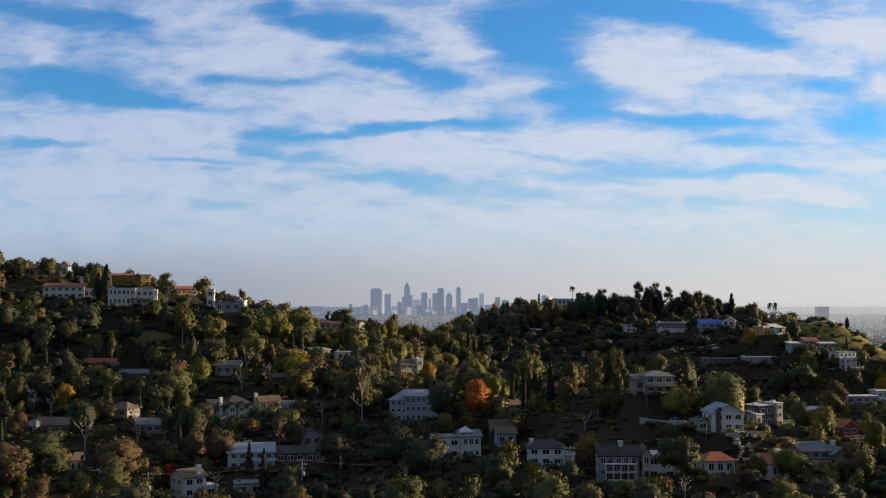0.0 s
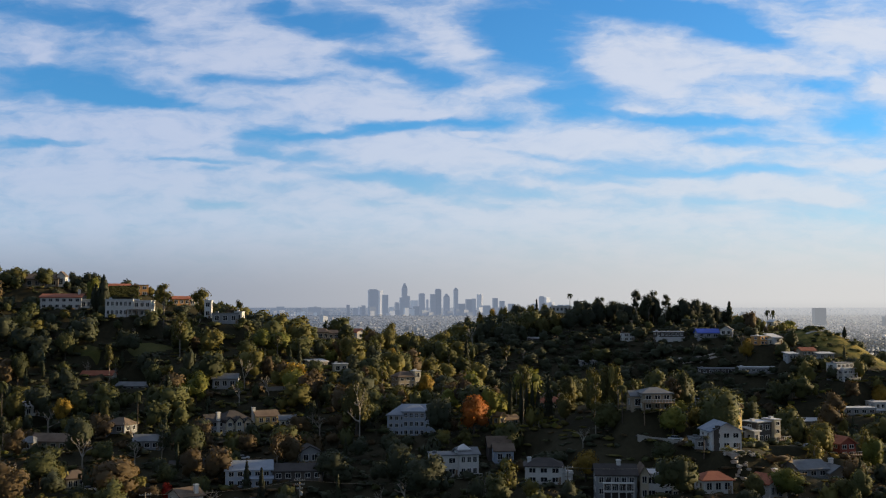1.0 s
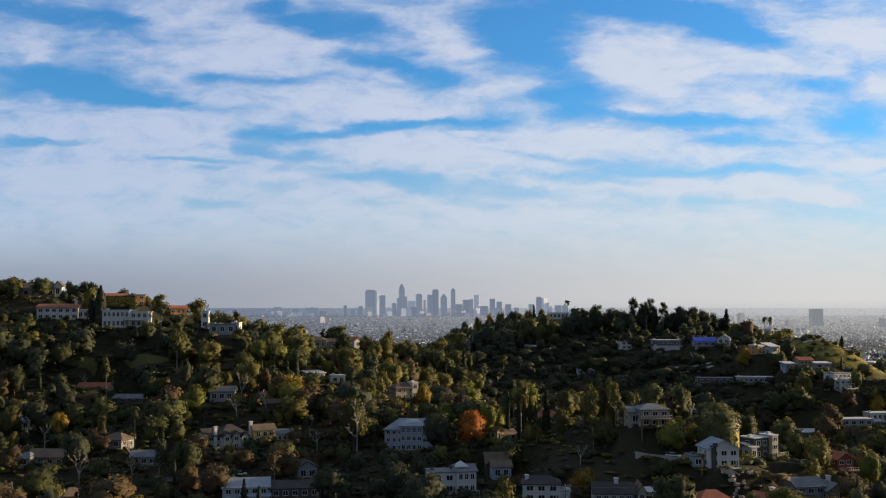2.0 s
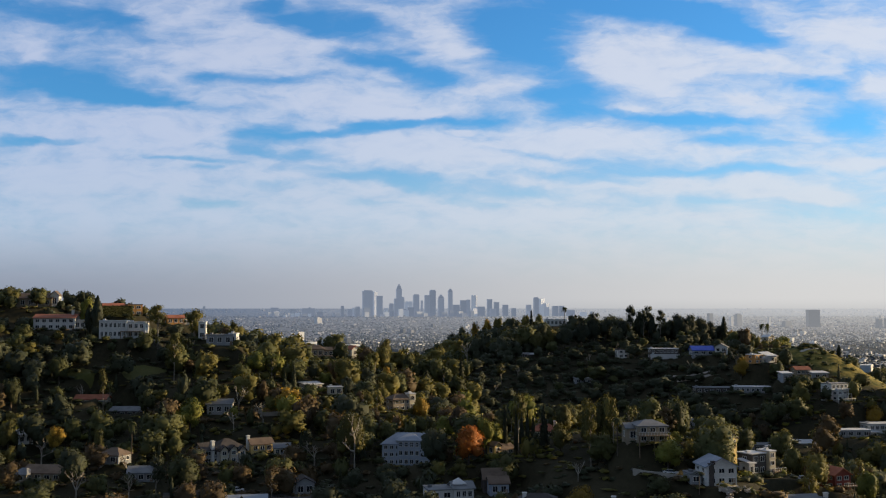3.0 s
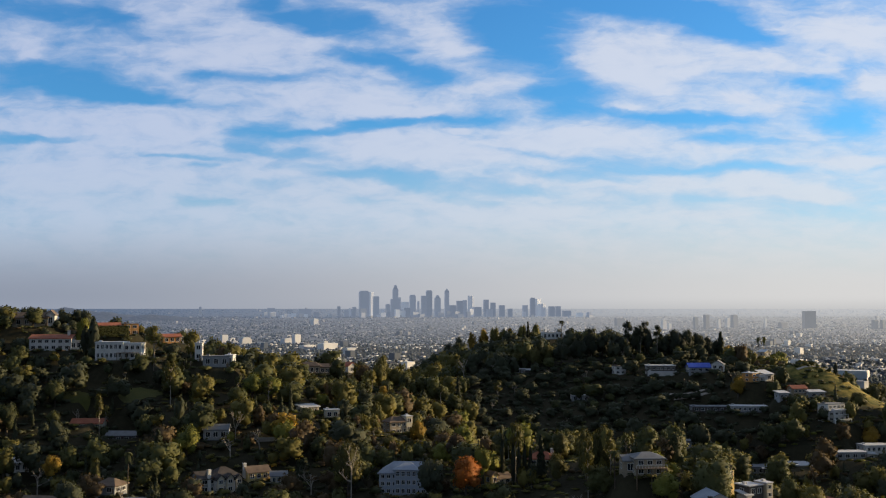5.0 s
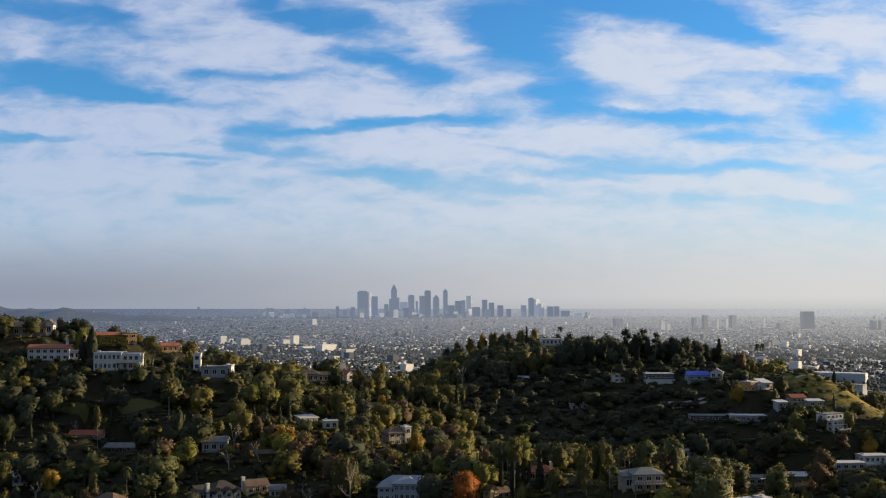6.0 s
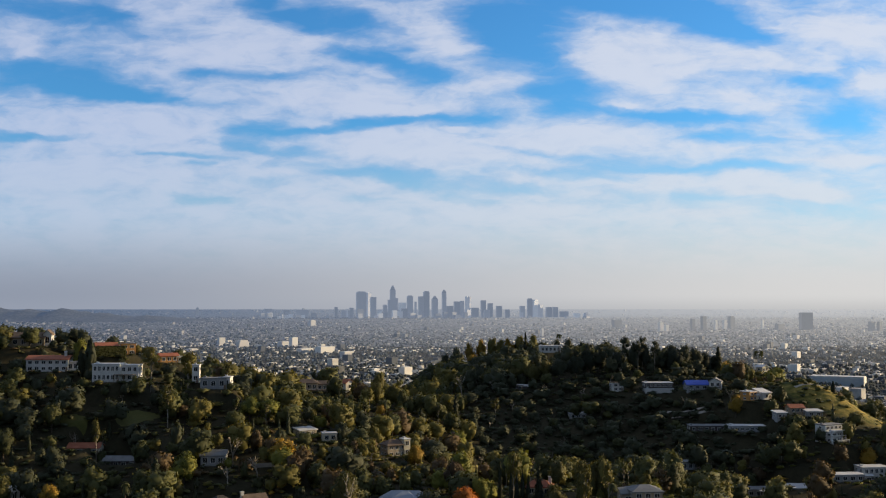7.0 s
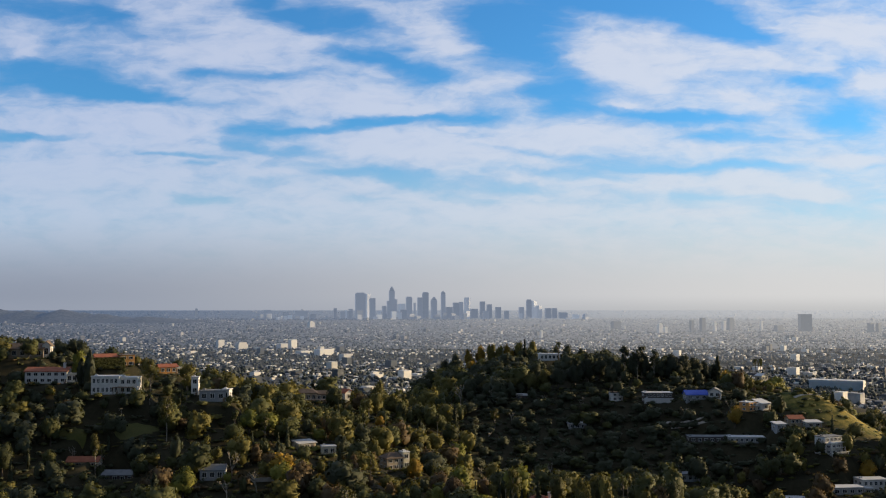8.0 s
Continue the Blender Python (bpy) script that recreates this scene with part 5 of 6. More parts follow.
# skyline haze painted in: blue-grey base with a fixed emission
FAR_TOWER = surface("tower_glass_painted_haze", (0.13, 0.16, 0.22), (0.22, 0.25, 0.31), 40.0, 0.5, haze_glow=(0.135, 0.155, 0.19), random=1.2)
FAR_PALE = surface("tower_stone_painted_haze", (0.30, 0.33, 0.40), (0.46, 0.49, 0.54), 40.0, 0.6, haze_glow=(0.15, 0.17, 0.20), random=0.8)
# the office blocks carry the same painted haze
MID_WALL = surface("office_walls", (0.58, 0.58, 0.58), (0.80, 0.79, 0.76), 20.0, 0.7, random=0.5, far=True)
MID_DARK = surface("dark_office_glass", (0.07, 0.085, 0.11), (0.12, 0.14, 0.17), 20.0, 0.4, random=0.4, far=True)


def build_city():
    city_rng = np.random.default_rng(8)
    count = 40000
    # even in the picture's depth: more of them near than far
    y = 1010 + (4900 - 1010) * city_rng.random(count) ** 1.25
    y[:6500] = city_rng.uniform(4350, 4935, 6500)
    x = city_rng.uniform(-0.5, 0.5, count) * (y + 150)
    shrink = np.interp(y, (1500, 2700, 3800, 4900), (1.0, 0.85, 0.62, 0.42))
    # along the streets of a grid turned to the view
    a = radians(46)
    pitch = 27.0
    gx, gy = x * math.cos(a) + y * math.sin(a), -x * math.sin(a) + y * math.cos(a)
    gx = np.round(gx / pitch) * pitch + city_rng.uniform(-8, 8, count)
    x, y = gx * math.cos(a) - gy * math.sin(a), gx * math.sin(a) + gy * math.cos(a)
    built = np.sin(x / 150 + 2 * np.sin(y / 210)) + np.sin(y / 85 + 1.5 * np.sin(x / 260)) + 0.6 * np.sin(x / 47 + y / 39)
    shrink = np.maximum(shrink, 0.6)
    keep = (city_rng.random(count) < np.clip(0.60 + 0.30 * built, 0.12, 1.0)) & (y > 1000) & (y < 4945) & (lie(x, y, False) < np.interp(y, PLAIN_Y, PLAIN_Z) + 9)
    x, y, shrink = x[keep], y[keep], shrink[keep]
    count = len(x)
    z = lie(x, y, False) + np.interp(y, (2300, 4400), (0.0, 1.0))
    big = city_rng.random(count)
    w = (city_rng.uniform(3.5, 8.5, count) + 9 * (big > 0.97)) * shrink
    d = (city_rng.uniform(3.5, 7.5, count) + 7 * (big > 0.97)) * shrink
    h = (city_rng.uniform(2.2, 3.4, count) + 3 * (big > 0.93) + 8 * (big > 0.993)) * shrink
    turn = a + (city_rng.random(count) < 0.5) * math.pi / 2
    c, s = np.cos(turn), np.sin(turn)
    corner = np.array([(-1, -1, 0), (1, -1, 0), (1, 1, 0), (-1, 1, 0), (-1, -1, 1), (1, -1, 1), (1, 1, 1), (-1, 1, 1)], float)
    vx = corner[None, :, 0] * w[:, None] / 2
    vy = corner[None, :, 1] * d[:, None] / 2
    v = np.stack([x[:, None] + vx * c[:, None] - vy * s[:, None], y[:, None] + vx * s[:, None] + vy * c[:, None],
                  z[:, None] - 1 + corner[None, :, 2] * (h[:, None] + 1)], 2)
    quad = np.array([(0, 1, 5, 4), (1, 2, 6, 5), (2, 3, 7, 6), (3, 0, 4, 7), (4, 5, 6, 7)])
    f = (np.arange(count)[:, None, None] * 8 + quad[None]).reshape(-1, 4)
    slots = np.tile([0, 0, 0, 0, 1], count)
    distant, near = (y > 2700).repeat(5), (y < 1800).repeat(5)
    for those, name, mats, words in ((near, "city_buildings", [CITY_WALL, CITY_ROOF], "thousands of low pale buildings spread over the plain"),
                                     (~near & ~distant, "backdrop_blocks", [MIDDLE_WALL, MIDDLE_ROOF], "low pale city blocks with thin haze painted in"),
                                     (distant, "backdrop_city", [FAR_WALL, FAR_ROOF], "low far city buildings with haze painted into their colour")):
        used = np.unique(f[those])
        back = np.zeros(count * 8, dtype=np.int64)
        back[used] = np.arange(len(used))
        ob = new(name, mesh_of(name, v.reshape(-1, 3)[used], back[f[those]], mats, slots[those]))
        tagged(ob, words, "city", "", "stuff")
    # street trees between them
    count = 30000
    y = 990 + 3900 * city_rng.random(count) ** 1.3
    y[:5000] = city_rng.uniform(4400, 4940, 5000)
    x = city_rng.uniform(-0.5, 0.5, count) * (y + 150)
    shrink = np.interp(y, (1500, 2700, 3800, 4900), (1.0, 0.85, 0.62, 0.42))
    z = lie(x, y, False) + np.interp(y, (2300, 4400), (0.0, 1.0))
    r = city_rng.uniform(1.5, 4.0, count) * shrink
    octa = np.array([(1, 0, 0), (0, 1, 0), (-1, 0, 0), (0, -1, 0), (0, 0, 1), (0, 0, -1)], float)
    sides = np.array([(0, 1, 4), (1, 2, 4), (2, 3, 4), (3, 0, 4), (1, 0, 5), (2, 1, 5), (3, 2, 5), (0, 3, 5)])
    v = octa[None] * r[:, None, None] * city_rng.uniform(0.7, 1.25, (count, 6, 1))
    v = v + np.stack([x, y, z + r * 0.75], 1)[:, None, :]
    f = (np.arange(count)[:, None, None] * 6 + sides[None]).reshape(-1, 3)
    distant, near = (y > 2700).repeat(8), (y < 1800).repeat(8)
    for those, name, material, words in ((near, "street_trees", CITY_TREE, "dark rounded street trees scattered between the city blocks"),
                                         (~near & ~distant, "backdrop_greenery", MIDDLE_TREE, "street trees of the city with thin haze painted in"),
                                         (distant, "backdrop_trees", FAR_TREE, "far street trees with haze painted into their colour")):
        ob = new(name, mesh_of(name, v.reshape(-1, 3), f[those], [material], smooth=True))
        tagged(ob, words, "trees", "", "stuff")


build_city()


def build_far_strip():
    """The last of the plain, with haze painted into its colour and emission."""
    xs, ys = np.linspace(-2700, 2700, 40), np.linspace(2300, 4955, 70)
    gx, gy = np.meshgrid(xs, ys)
    gz = lie(gx, gy, False) + np.interp(gy, (2300, 2600, 4400), (-0.3, 0.4, 0.9))
    i = (np.arange(69)[:, None] * 40 + np.arange(39)[None, :]).ravel()
    plain = surface("far_plain_painted_haze", (0.08, 0.095, 0.11), (0.17, 0.18, 0.19), 60.0, 0.95, far=True)
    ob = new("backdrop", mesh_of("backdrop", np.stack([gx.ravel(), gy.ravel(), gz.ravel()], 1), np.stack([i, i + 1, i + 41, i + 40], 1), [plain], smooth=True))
    tagged(ob, "far edge of the plain with grey haze painted in", "distance", "", "structure")


build_far_strip()


def build_far_hills():
    """Low hills behind the left of the plain, haze painted in as blue emission."""
    shape = np.random.default_rng(3)
    xs = np.linspace(-2600, -900, 86)
    top = 52 * np.interp(xs, (-2600, -1750, -1600, -1400, -900), (1.0, 1.0, 0.86, 0.62, 0.0)) * (1 + 0.16 * np.sin(xs / 63) + 0.10 * np.sin(xs / 27 + 1)) + shape.normal(0, 1.3, 86)
    rows = []
    for dy, share in ((-260, 0.0), (-150, 0.45), (-60, 0.85), (0, 1.0), (120, 0.4)):
        y = np.full(86, 4300.0 + dy)
        rows.append(np.stack([xs, y, lie(xs, y, False) - 1 + top * share * np.clip(1 + shape.normal(0, 0.05, 86), 0.8, 1.2)], 1))
    i = (np.arange(4)[:, None] * 86 + np.arange(85)[None, :]).ravel()
    blue = surface("far_hills_painted_haze", (0.01, 0.02, 0.035), (0.10, 0.115, 0.13), 45.0, 0.95, haze_glow=(0.035, 0.055, 0.095), grain=0.7)
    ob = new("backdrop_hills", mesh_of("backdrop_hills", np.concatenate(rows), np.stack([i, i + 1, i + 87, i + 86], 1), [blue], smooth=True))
    tagged(ob, "low far wooded hills with blue haze painted in", "hills", "", "structure")


build_far_hills()


def tower(x, y, w, h, d=0, turn=28, material=None, top="flat", label="grey-blue office tower with haze painted into its colour", group="towers of the distant skyline"):
    """A far tower: shaft with floor bands, a plinth and its own kind of top."""
    d = d or w * 0.8
    base = new("tower")
    base.matrix_basis = pose(x, y, land(x, y) - 2, 0, 0, turn)
    tagged(base, label, "tower", group)
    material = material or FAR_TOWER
    w, d = w * 0.92, d * 0.80
    bm = bmesh.new()
    body = h if top in ("flat", "crown") else h * 0.86
    floors = max(3, int(body / 9))
    rings = []
    for k in range(floors):
        z0, z1 = body * k / floors, body * (k + 1) / floors
        zb = z0 + (z1 - z0) * 0.8
        for z, inset in ((z0, 0.0), (zb, 0.0), (zb, 0.4), (z1, 0.4)):
            rings.append([bm.verts.new((sx * (w / 2 - inset), sy * (d / 2 - inset), z)) for sx, sy in ((-1, -1), (1, -1), (1, 1), (-1, 1))])
    for low, high in zip(rings, rings[1:]):
        for i in range(4):
            bm.faces.new((low[i], low[(i + 1) % 4], high[(i + 1) % 4], high[i]))
    bm.faces.new(rings[-1])
    part("shaft", (bm, material), base)
    if top == "step":
        for k, s in enumerate((0.8, 0.58, 0.36)):
            bm = box(bmesh.new(), -w / 2 * s, w / 2 * s, -d / 2 * s, d / 2 * s, body + (h - body) * k / 3, body + (h - body) * (k + 1) / 3)
            part("setback", (bm, material), base)
    elif top == "point":
        bm = bmesh.new()
        for k in range(5):
            s = math.cos(k * 0.3)
            box(bm, -w / 2 * s, w / 2 * s, -d / 2 * s, d / 2 * s, body + (h - body) * 0.75 * k / 5, body + (h - body) * 0.75 * (k + 1) / 5)
        part("crown", (bm, material), base)
        part("spire", (box(bmesh.new(), -0.8, 0.8, -0.8, 0.8, body, h), material), base)
    elif top == "crown":
        part("crown", (box(bmesh.new(), -w * 0.38, w * 0.38, -d * 0.38, d * 0.38, h, h + 4), material), base)
    return base


Y = 4600
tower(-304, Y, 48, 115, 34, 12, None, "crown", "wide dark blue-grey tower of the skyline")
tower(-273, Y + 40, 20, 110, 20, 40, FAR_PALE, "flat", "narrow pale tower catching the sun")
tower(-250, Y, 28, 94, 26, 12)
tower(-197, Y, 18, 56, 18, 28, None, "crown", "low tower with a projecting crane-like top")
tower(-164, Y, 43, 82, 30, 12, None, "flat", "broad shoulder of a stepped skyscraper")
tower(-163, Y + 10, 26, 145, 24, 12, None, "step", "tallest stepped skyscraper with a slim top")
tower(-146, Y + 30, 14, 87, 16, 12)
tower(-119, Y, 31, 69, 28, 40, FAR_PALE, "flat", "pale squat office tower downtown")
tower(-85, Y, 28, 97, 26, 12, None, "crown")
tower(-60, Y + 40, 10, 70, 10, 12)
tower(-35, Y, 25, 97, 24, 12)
tower(-11, Y, 28, 117, 26, 12, None, "crown", "dark square-topped skyscraper with painted haze")
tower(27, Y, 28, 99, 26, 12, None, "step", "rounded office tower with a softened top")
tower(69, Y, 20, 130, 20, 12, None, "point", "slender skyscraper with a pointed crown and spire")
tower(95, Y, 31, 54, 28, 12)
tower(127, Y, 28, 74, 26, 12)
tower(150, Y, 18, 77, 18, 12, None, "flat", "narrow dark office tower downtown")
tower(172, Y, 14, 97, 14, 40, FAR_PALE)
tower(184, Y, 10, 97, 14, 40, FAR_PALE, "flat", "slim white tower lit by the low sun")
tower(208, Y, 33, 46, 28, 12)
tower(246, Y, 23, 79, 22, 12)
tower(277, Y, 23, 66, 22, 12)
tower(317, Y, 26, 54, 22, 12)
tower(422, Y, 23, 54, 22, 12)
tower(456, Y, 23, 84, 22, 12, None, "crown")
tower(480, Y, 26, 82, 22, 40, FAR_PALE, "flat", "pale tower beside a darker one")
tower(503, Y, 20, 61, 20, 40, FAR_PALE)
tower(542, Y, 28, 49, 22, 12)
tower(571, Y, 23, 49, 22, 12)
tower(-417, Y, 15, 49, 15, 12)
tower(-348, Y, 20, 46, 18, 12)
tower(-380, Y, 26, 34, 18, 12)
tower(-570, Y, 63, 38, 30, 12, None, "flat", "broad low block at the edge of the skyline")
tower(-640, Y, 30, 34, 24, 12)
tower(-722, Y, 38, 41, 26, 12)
tower(-1039, Y, 13, 49, 13, 12, None, "point", "lone thin tower with painted haze on the plain")
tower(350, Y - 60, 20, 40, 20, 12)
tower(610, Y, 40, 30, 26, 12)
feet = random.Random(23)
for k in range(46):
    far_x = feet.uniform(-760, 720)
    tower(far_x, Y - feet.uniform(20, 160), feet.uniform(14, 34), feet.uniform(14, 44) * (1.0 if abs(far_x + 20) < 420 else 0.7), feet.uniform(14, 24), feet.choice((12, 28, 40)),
          FAR_PALE if feet.random() < 0.25 else None, "flat", "low block with painted haze at the foot of the skyline", "low blocks about the skyline")
# towers along the avenue on the right
MIDS = "towers along the avenue on the plain"
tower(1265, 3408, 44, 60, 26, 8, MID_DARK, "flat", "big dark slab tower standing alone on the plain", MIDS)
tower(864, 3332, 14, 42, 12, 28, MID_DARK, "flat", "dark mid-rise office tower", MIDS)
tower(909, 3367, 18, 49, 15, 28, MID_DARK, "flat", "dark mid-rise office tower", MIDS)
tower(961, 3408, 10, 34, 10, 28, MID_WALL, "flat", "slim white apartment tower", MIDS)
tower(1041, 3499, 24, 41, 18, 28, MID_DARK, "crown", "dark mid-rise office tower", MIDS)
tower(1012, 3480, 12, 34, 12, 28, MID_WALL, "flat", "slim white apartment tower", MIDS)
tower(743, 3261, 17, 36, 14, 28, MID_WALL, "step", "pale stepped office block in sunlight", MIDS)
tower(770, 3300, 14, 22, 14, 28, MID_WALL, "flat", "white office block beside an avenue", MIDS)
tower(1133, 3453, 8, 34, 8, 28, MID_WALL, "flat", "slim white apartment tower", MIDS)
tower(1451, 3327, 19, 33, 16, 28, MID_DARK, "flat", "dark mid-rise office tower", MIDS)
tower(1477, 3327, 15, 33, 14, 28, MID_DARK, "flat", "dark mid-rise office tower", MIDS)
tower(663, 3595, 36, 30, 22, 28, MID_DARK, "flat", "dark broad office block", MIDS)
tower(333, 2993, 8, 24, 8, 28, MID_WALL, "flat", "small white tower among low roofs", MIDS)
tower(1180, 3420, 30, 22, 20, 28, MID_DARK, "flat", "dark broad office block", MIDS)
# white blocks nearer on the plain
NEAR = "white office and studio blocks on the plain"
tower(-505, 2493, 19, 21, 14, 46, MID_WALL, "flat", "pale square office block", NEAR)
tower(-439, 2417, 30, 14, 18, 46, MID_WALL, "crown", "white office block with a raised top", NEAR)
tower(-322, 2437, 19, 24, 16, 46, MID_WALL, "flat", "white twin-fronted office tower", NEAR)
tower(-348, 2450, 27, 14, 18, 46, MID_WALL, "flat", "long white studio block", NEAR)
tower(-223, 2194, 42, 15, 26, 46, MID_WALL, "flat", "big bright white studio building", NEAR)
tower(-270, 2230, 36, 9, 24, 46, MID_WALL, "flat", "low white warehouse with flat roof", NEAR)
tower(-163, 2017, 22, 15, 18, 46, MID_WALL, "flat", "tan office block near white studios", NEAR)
tower(-425, 3716, 24, 26, 24, 46, MID_WALL, "step", "pale stepped block with painted haze", NEAR)
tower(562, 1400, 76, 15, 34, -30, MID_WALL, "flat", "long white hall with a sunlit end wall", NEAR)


# ---- small things on the slopes ----
def lay(name, label, category, cx, cy, wide, deep, turn, material, lift=0.12, rings=6, spokes=28, kind="structure"):
    """A patch of ground cover that follows the land."""
    shape = np.random.default_rng(int(abs(cx) * 7 + cy))
    a = np.arange(spokes) * 2 * math.pi / spokes
    edge = 1.0 + 0.10 * np.sin(3 * a + 1.0) + 0.06 * shape.normal(0, 1, spokes)
    c, s = math.cos(radians(turn)), math.sin(radians(turn))
    px, py = [cx], [cy]
    for k in range(1, rings + 1):
        u, v = np.cos(a) * wide * edge * k / rings, np.sin(a) * deep * edge * k / rings
        px += list(cx + u * c - v * s)
        py += list(cy + u * s + v * c)
    pz = lie(np.array(px), np.array(py)) + lift
    faces = [(0, 1 + i, 1 + (i + 1) % spokes, -1) for i in range(spokes)]
    for k in range(rings - 1):
        o = 1 + k * spokes
        faces += [(o + i, o + spokes + i, o + spokes + (i + 1) % spokes, o + (i + 1) % spokes) for i in range(spokes)]
    ob = new(name, mesh_of(name, np.stack([px, py, pz], 1), faces, [material], smooth=True))
    return tagged(ob, label, category, "", kind)


def ribbon(name, label, category, points, wide, material, height=0.0, lift=0.15, kind="structure"):
    """A road or wall that runs over the land along a line of points."""
    pts = []
    for (x0, y0), (x1, y1) in zip(points, points[1:]):
        n = max(2, int(math.hypot(x1 - x0, y1 - y0) / 3))
        pts += [(x0 + (x1 - x0) * i / n, y0 + (y1 - y0) * i / n) for i in range(n)]
    pts.append(points[-1])
    p = np.array(pts, float)
    d = np.gradient(p, axis=0)
    d /= np.linalg.norm(d, axis=1)[:, None]
    side = np.stack([-d[:, 1], d[:, 0]], 1) * wide / 2
    n = len(p)
    if height:
        base = lie(p[:, 0], p[:, 1])
        left, right = p + side, p - side
        v = np.concatenate([np.column_stack([left, base - 1.5]), np.column_stack([left, base + height]), np.column_stack([right, base + height]), np.column_stack([right, base - 1.5])])
        rows = ((0, n), (n, 2 * n), (2 * n, 3 * n))
    else:
        left, right = p + side, p - side
        zl, zr = lie(left[:, 0], left[:, 1]) + lift, lie(right[:, 0], right[:, 1]) + lift
        v = np.concatenate([np.column_stack([left, zl - 1.0]), np.column_stack([left, zl]), np.column_stack([right, zr]), np.column_stack([right, zr - 1.0])])
        rows = ((0, n), (n, 2 * n), (2 * n, 3 * n))
    faces = [(a + i, a + i + 1, b + i + 1, b + i) for a, b in rows for i in range(n - 1)]
    ob = new(name, mesh_of(name, v, faces, [material]))
    return tagged(ob, label, category, "", kind)


lay("lawn", "small sunlit green lawn on the wooded slope", "lawn", -126, 441, 9.5, 6.5, 8, LAWN)
lay("lawn", "dim green garden lawn below the ridge houses", "lawn", -150, 434, 6, 4, 5, LAWN)
ribbon("retaining_wall", "long pale retaining wall above a terrace", "wall", [(-68, 398), (-55, 400), (-40, 402)], 0.5, STONE, 1.5, kind="")
ribbon("retaining_wall", "low pale garden wall on the slope", "wall", [(-26, 406), (-14, 407), (-6, 405)], 0.5, STONE, 1.2, kind="")
ribbon("guard_wall", "pale concrete guard wall along the spur road", "wall", [(58, 303), (66, 300), (74, 296)], 0.4, STONE, 0.7, kind="")
ribbon("road", "narrow asphalt lane along the spur", "road", [(58, 305.5), (66, 302.5), (74, 298.5)], 3.0, ROAD)
ribbon("road", "canyon lane with parked cars in shade", "road", [(-84, 318), (-66, 322), (-50, 322), (-36, 318)], 5.0, ROAD)
ribbon("driveway", "curved pale concrete driveway on the shaded hill", "driveway", [(127, 548), (134, 543), (142, 543), (147, 547)], 2.2, STONE)
ribbon("driveway", "lower bend of the pale hillside driveway", "driveway", [(128, 541), (136, 536), (146, 538)], 2.0, STONE)
ribbon("path", "pale foot path across the open grass slope", "path", [(196, 548), (210, 552), (222, 546), (236, 552), (246, 548)], 2.0, STONE)


def hedge(x, y, z, w, d, h, turn):
    """A clipped hedge with a leafy skin."""
    shape = np.random.default_rng(31)
    n = 1500
    px, py, pz = shape.uniform(-w / 2, w / 2, n), shape.uniform(-d / 2, d / 2, n), shape.uniform(0, h, n)
    face = shape.integers(0, 3, n)
    py = np.where(face == 0, -d / 2, py)
    pz = np.where(face == 1, h, pz)
    px = np.where(face == 2, w / 2, px)
    nrm = np.stack([(face == 2) * 1.0, (face == 0) * -1.0, (face == 1) * 1.0], 1)
    v, f, nn = leaves(shape, np.stack([px, py, pz], 1), nrm, 0.45)
    core = np.array([(sx * w / 2 * 0.98, sy * d / 2 * 0.95, sz * h * 0.98) for sz in (0, 1) for sy in (-1, 1) for sx in (-1, 1)])
    cf = np.array([(0, 1, 5), (0, 5, 4), (1, 3, 7), (1, 7, 5), (3, 2, 6), (3, 6, 7), (2, 0, 4), (2, 4, 6), (4, 5, 7), (4, 7, 6)])
    v, f, nn = joined([(v, f, nn), (core, cf, np.tile((0.3, -0.6, 0.7), (8, 1)))])
    ob = new("hedge", mesh_of("hedge", v, f, [LEAF["green"]], normals=nn))
    ob.matrix_basis = pose(x, y, z, 0, 0, turn)
    tagged(ob, "long clipped green hedge along the ridge", "hedge")


hedge(-153.5, 494, land(-153.5, 494) - 0.3, 13.5, 2.2, 5.0, 3)


def rubble(x, y, count, spread):
    """Stone steps and boulders of a terrace: each block a part."""
    base = new("stone_terrace")
    base.matrix_basis = pose(x, y, land(x, y))
    tagged(base, "tumbled pale stone steps and blocks below a house", "terrace")
    shape = random.Random(17)
    meshes = []
    for k in range(5):
        bm = bmesh.new()
        box(bm, -0.5, 0.5, -0.4, 0.4, -0.35, 0.35, 0.1)
        for v in bm.verts:
            v.co += Vector((shape.uniform(-0.1, 0.1), shape.uniform(-0.1, 0.1), shape.uniform(-0.08, 0.08)))
        me = bpy.data.meshes.new("stone_block")
        bm.to_mesh(me)
        bm.free()
        me.materials.append(STONE)
        meshes.append(me)
    for i in range(count):
        dx, dy = shape.uniform(-spread, spread), shape.uniform(-spread, spread)
        s = shape.uniform(0.5, 1.5)
        part("stone_block", meshes[i % 5], base,
             Matrix.Translation((dx, dy, land(x + dx, y + dy) - land(x, y) + 0.2 * s)) @ pose(0, 0, 0, 0, 0, shape.uniform(0, 360)) @ Matrix.Diagonal((s * 1.5, s, s, 1)))


rubble(83, 283, 46, 4.2)


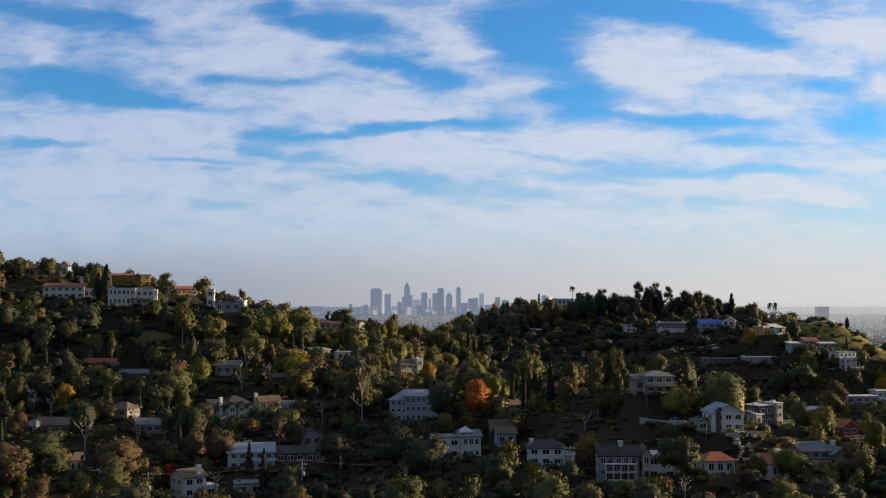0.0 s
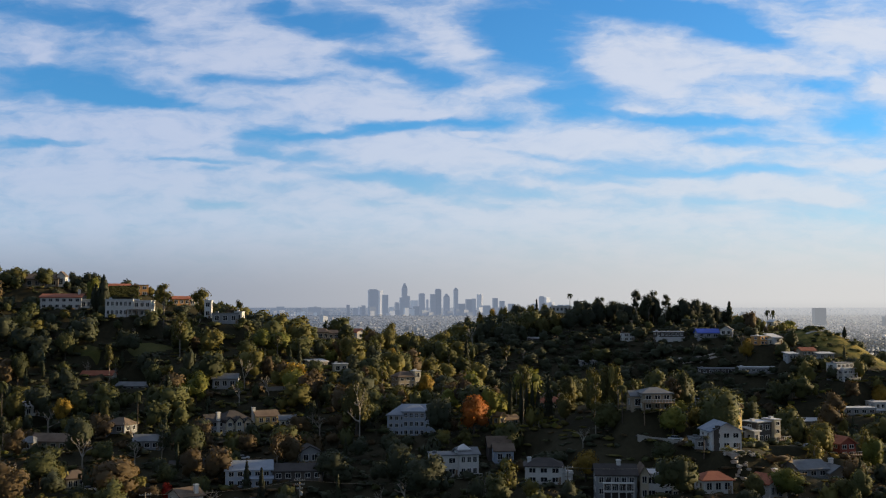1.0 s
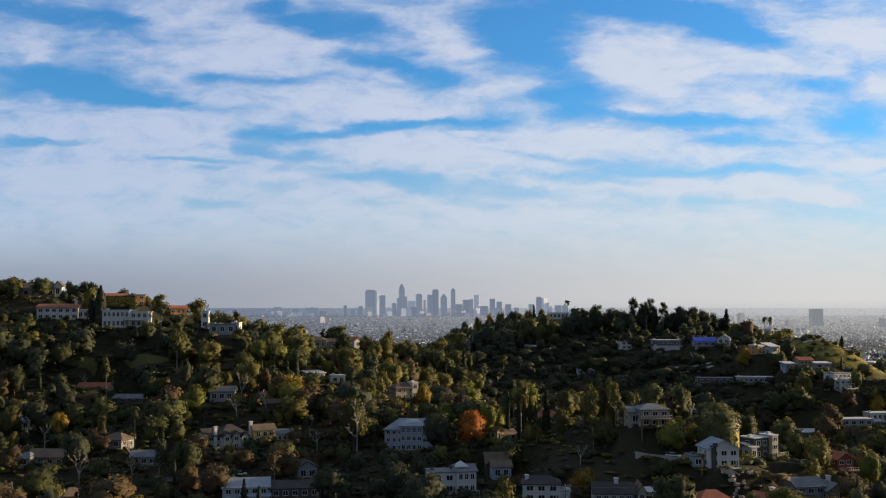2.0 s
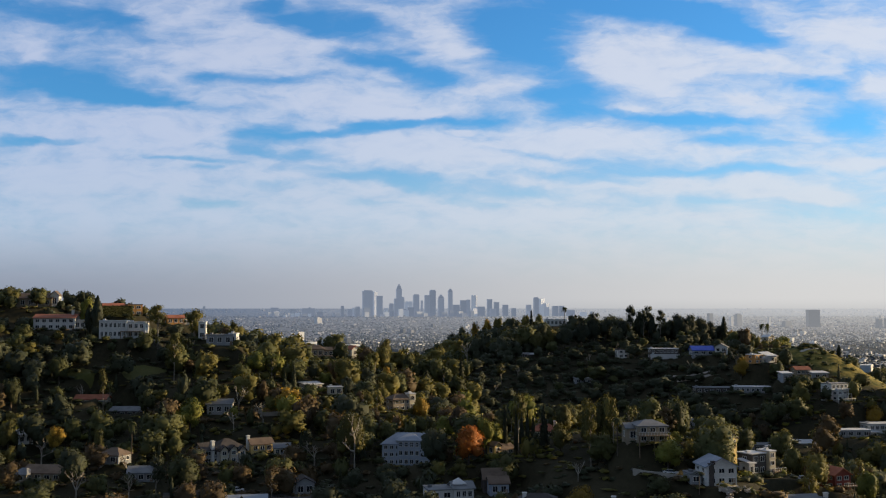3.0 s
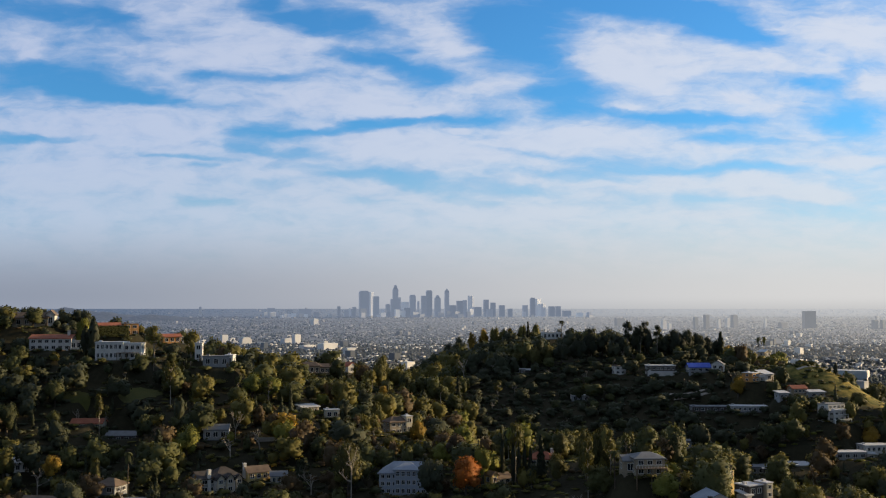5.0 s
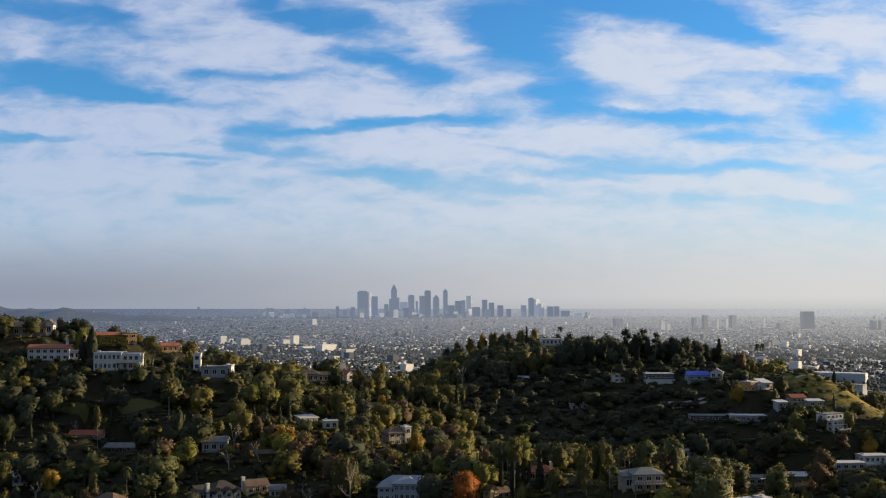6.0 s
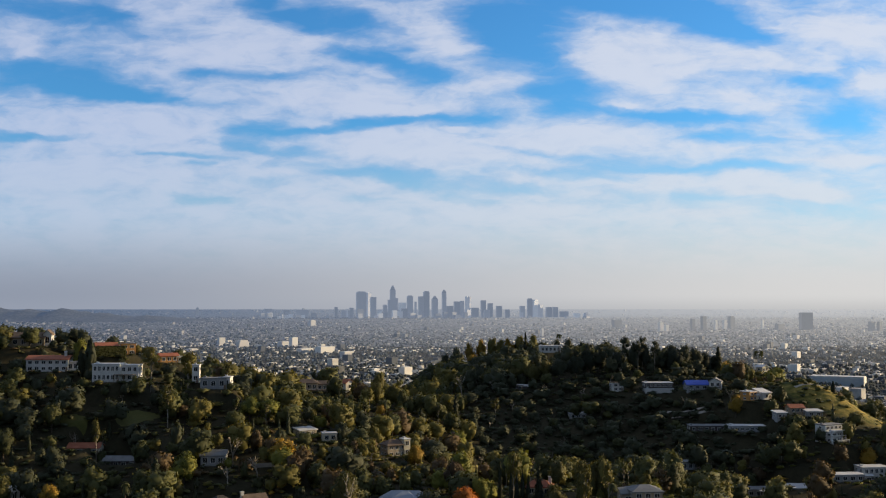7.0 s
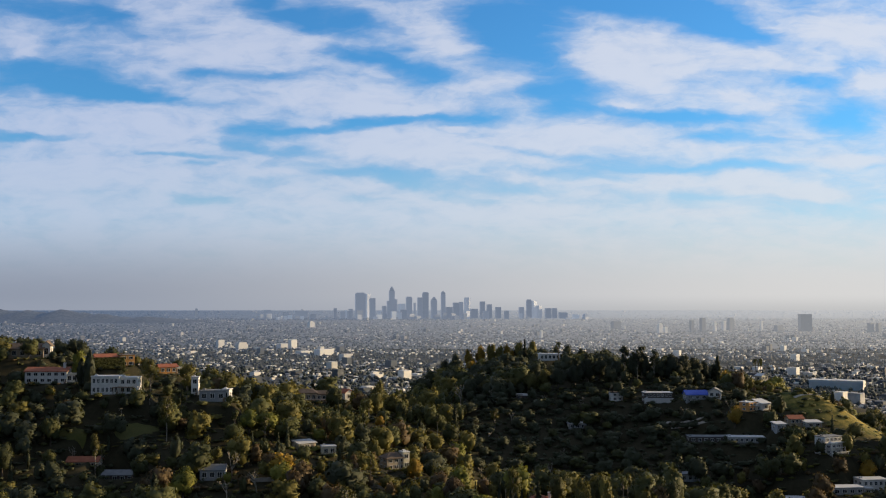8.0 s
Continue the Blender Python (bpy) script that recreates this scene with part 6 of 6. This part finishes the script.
def car(label, x, y, turn, paint):
    base = new("car")
    base.matrix_basis = pose(x, y, land(x, y) + 0.18, 0, 0, turn)
    tagged(base, label, "car", "cars parked in the canyon")
    bm = box(bmesh.new(), -2.2, 2.2, -0.88, 0.88, 0.35, 0.95, 0.12)
    part("body", (bm, paint), base)
    bm = bmesh.new()
    low = [bm.verts.new(p) for p in ((-1.6, -0.8, 0.95), (1.2, -0.8, 0.95), (1.2, 0.8, 0.95), (-1.6, 0.8, 0.95))]
    top = [bm.verts.new(p) for p in ((-1.1, -0.65, 1.45), (0.5, -0.65, 1.45), (0.5, 0.65, 1.45), (-1.1, 0.65, 1.45))]
    bm.faces.new(top)
    for i in range(4):
        j = (i + 1) % 4
        bm.faces.new((low[i], low[j], top[j], top[i]))
    part("cabin", (bm, PANE), base)
    part("roof_panel", (box(bmesh.new(), -1.12, 0.52, -0.66, 0.66, 1.45, 1.5, 0.02), paint), base)
    for wx in (-1.35, 1.35):
        for wy in (-0.85, 0.85):
            bm = bmesh.new()
            bmesh.ops.create_cone(bm, cap_ends=True, segments=14, radius1=0.33, radius2=0.33, depth=0.22, matrix=pose(wx, wy, 0.33, 90))
            part("wheel", (bm, RUBBER), base)


RUBBER = surface("tyre_rubber", (0.015, 0.015, 0.015), (0.03, 0.03, 0.03), 0.5, 0.8)
WHITE_PAINT = surface("white_car_paint", (0.62, 0.62, 0.62), (0.70, 0.70, 0.70), 2.0, 0.25)
SILVER_PAINT = surface("silver_car_paint", (0.32, 0.33, 0.34), (0.40, 0.41, 0.42), 2.0, 0.3, metal=0.5)
car("white parked car on a shaded canyon lane", -62, 322, 14, WHITE_PAINT)
car("silver parked car on the canyon floor", -95, 291, 24, SILVER_PAINT)
car("white parked car beside the low bungalow", -99, 290, 20, WHITE_PAINT)
car("white parked car on the spur road", 69, 302, -30, WHITE_PAINT)
car("silver parked car near the stacked glass house", 113, 316, 12, SILVER_PAINT)


def utility_pole(x, y, h, turn, label):
    base = new("utility_pole")
    z = land(x, y)
    base.matrix_basis = pose(x, y, z, 0, 0, turn)
    tagged(base, label, "pole", "utility poles in the canyon")
    v, f, _ = stick((0, 0, -1), (0, 0, h), 0.20, 0.15, 8)
    part("pole", mesh_of("pole", v, f, [PALE_BARK], smooth=True), base)
    for dz, half in ((0.6, 1.5), (1.7, 1.3), (2.8, 0.8)):
        part("crossarm", (box(bmesh.new(), -half, half, -0.1, 0.1, h - dz - 0.09, h - dz + 0.09), PALE_BARK), base)
        for s in (-0.9, -0.45, 0.45, 0.9):
            part("insulator", (box(bmesh.new(), s * half - 0.07, s * half + 0.07, -0.07, 0.07, h - dz + 0.09, h - dz + 0.36, 0.02), TRIM), base)
    part("transformer", (box(bmesh.new(), 0.2, 0.75, -0.3, 0.3, h - 4.6, h - 3.5, 0.1), TRIM), base)
    return (x, y, z + h - 0.4)


def wire(p, q, sag):
    n = 16
    line = [Vector(p).lerp(Vector(q), i / n) - Vector((0, 0, sag * 4 * (i / n) * (1 - i / n))) for i in range(n + 1)]
    v, f, _ = joined([stick(a, b, 0.03, 0.03, 3) for a, b in zip(line, line[1:])])
    ob = new("power_line", mesh_of("power_line", v, f, [PALE_BARK]))
    tagged(ob, "thin pale power line sagging between utility poles", "cable")


pole_a = utility_pole(-37.5, 274, 10.5, 12, "weathered wooden utility pole with three pale crossarms")
pole_b = utility_pole(-75, 262, 10, 20, "weathered wooden utility pole with three pale crossarms")
pole_c = utility_pole(34, 276, 8.0, 8, "short utility pole beside a white house")
pole_d = utility_pole(65, 277, 9.0, 8, "pale utility pole between the cottages")
wire(pole_a, pole_b, 1.2)
wire(pole_a, (8, 290, pole_a[2] - 2), 1.5)
wire(pole_c, pole_d, 0.8)
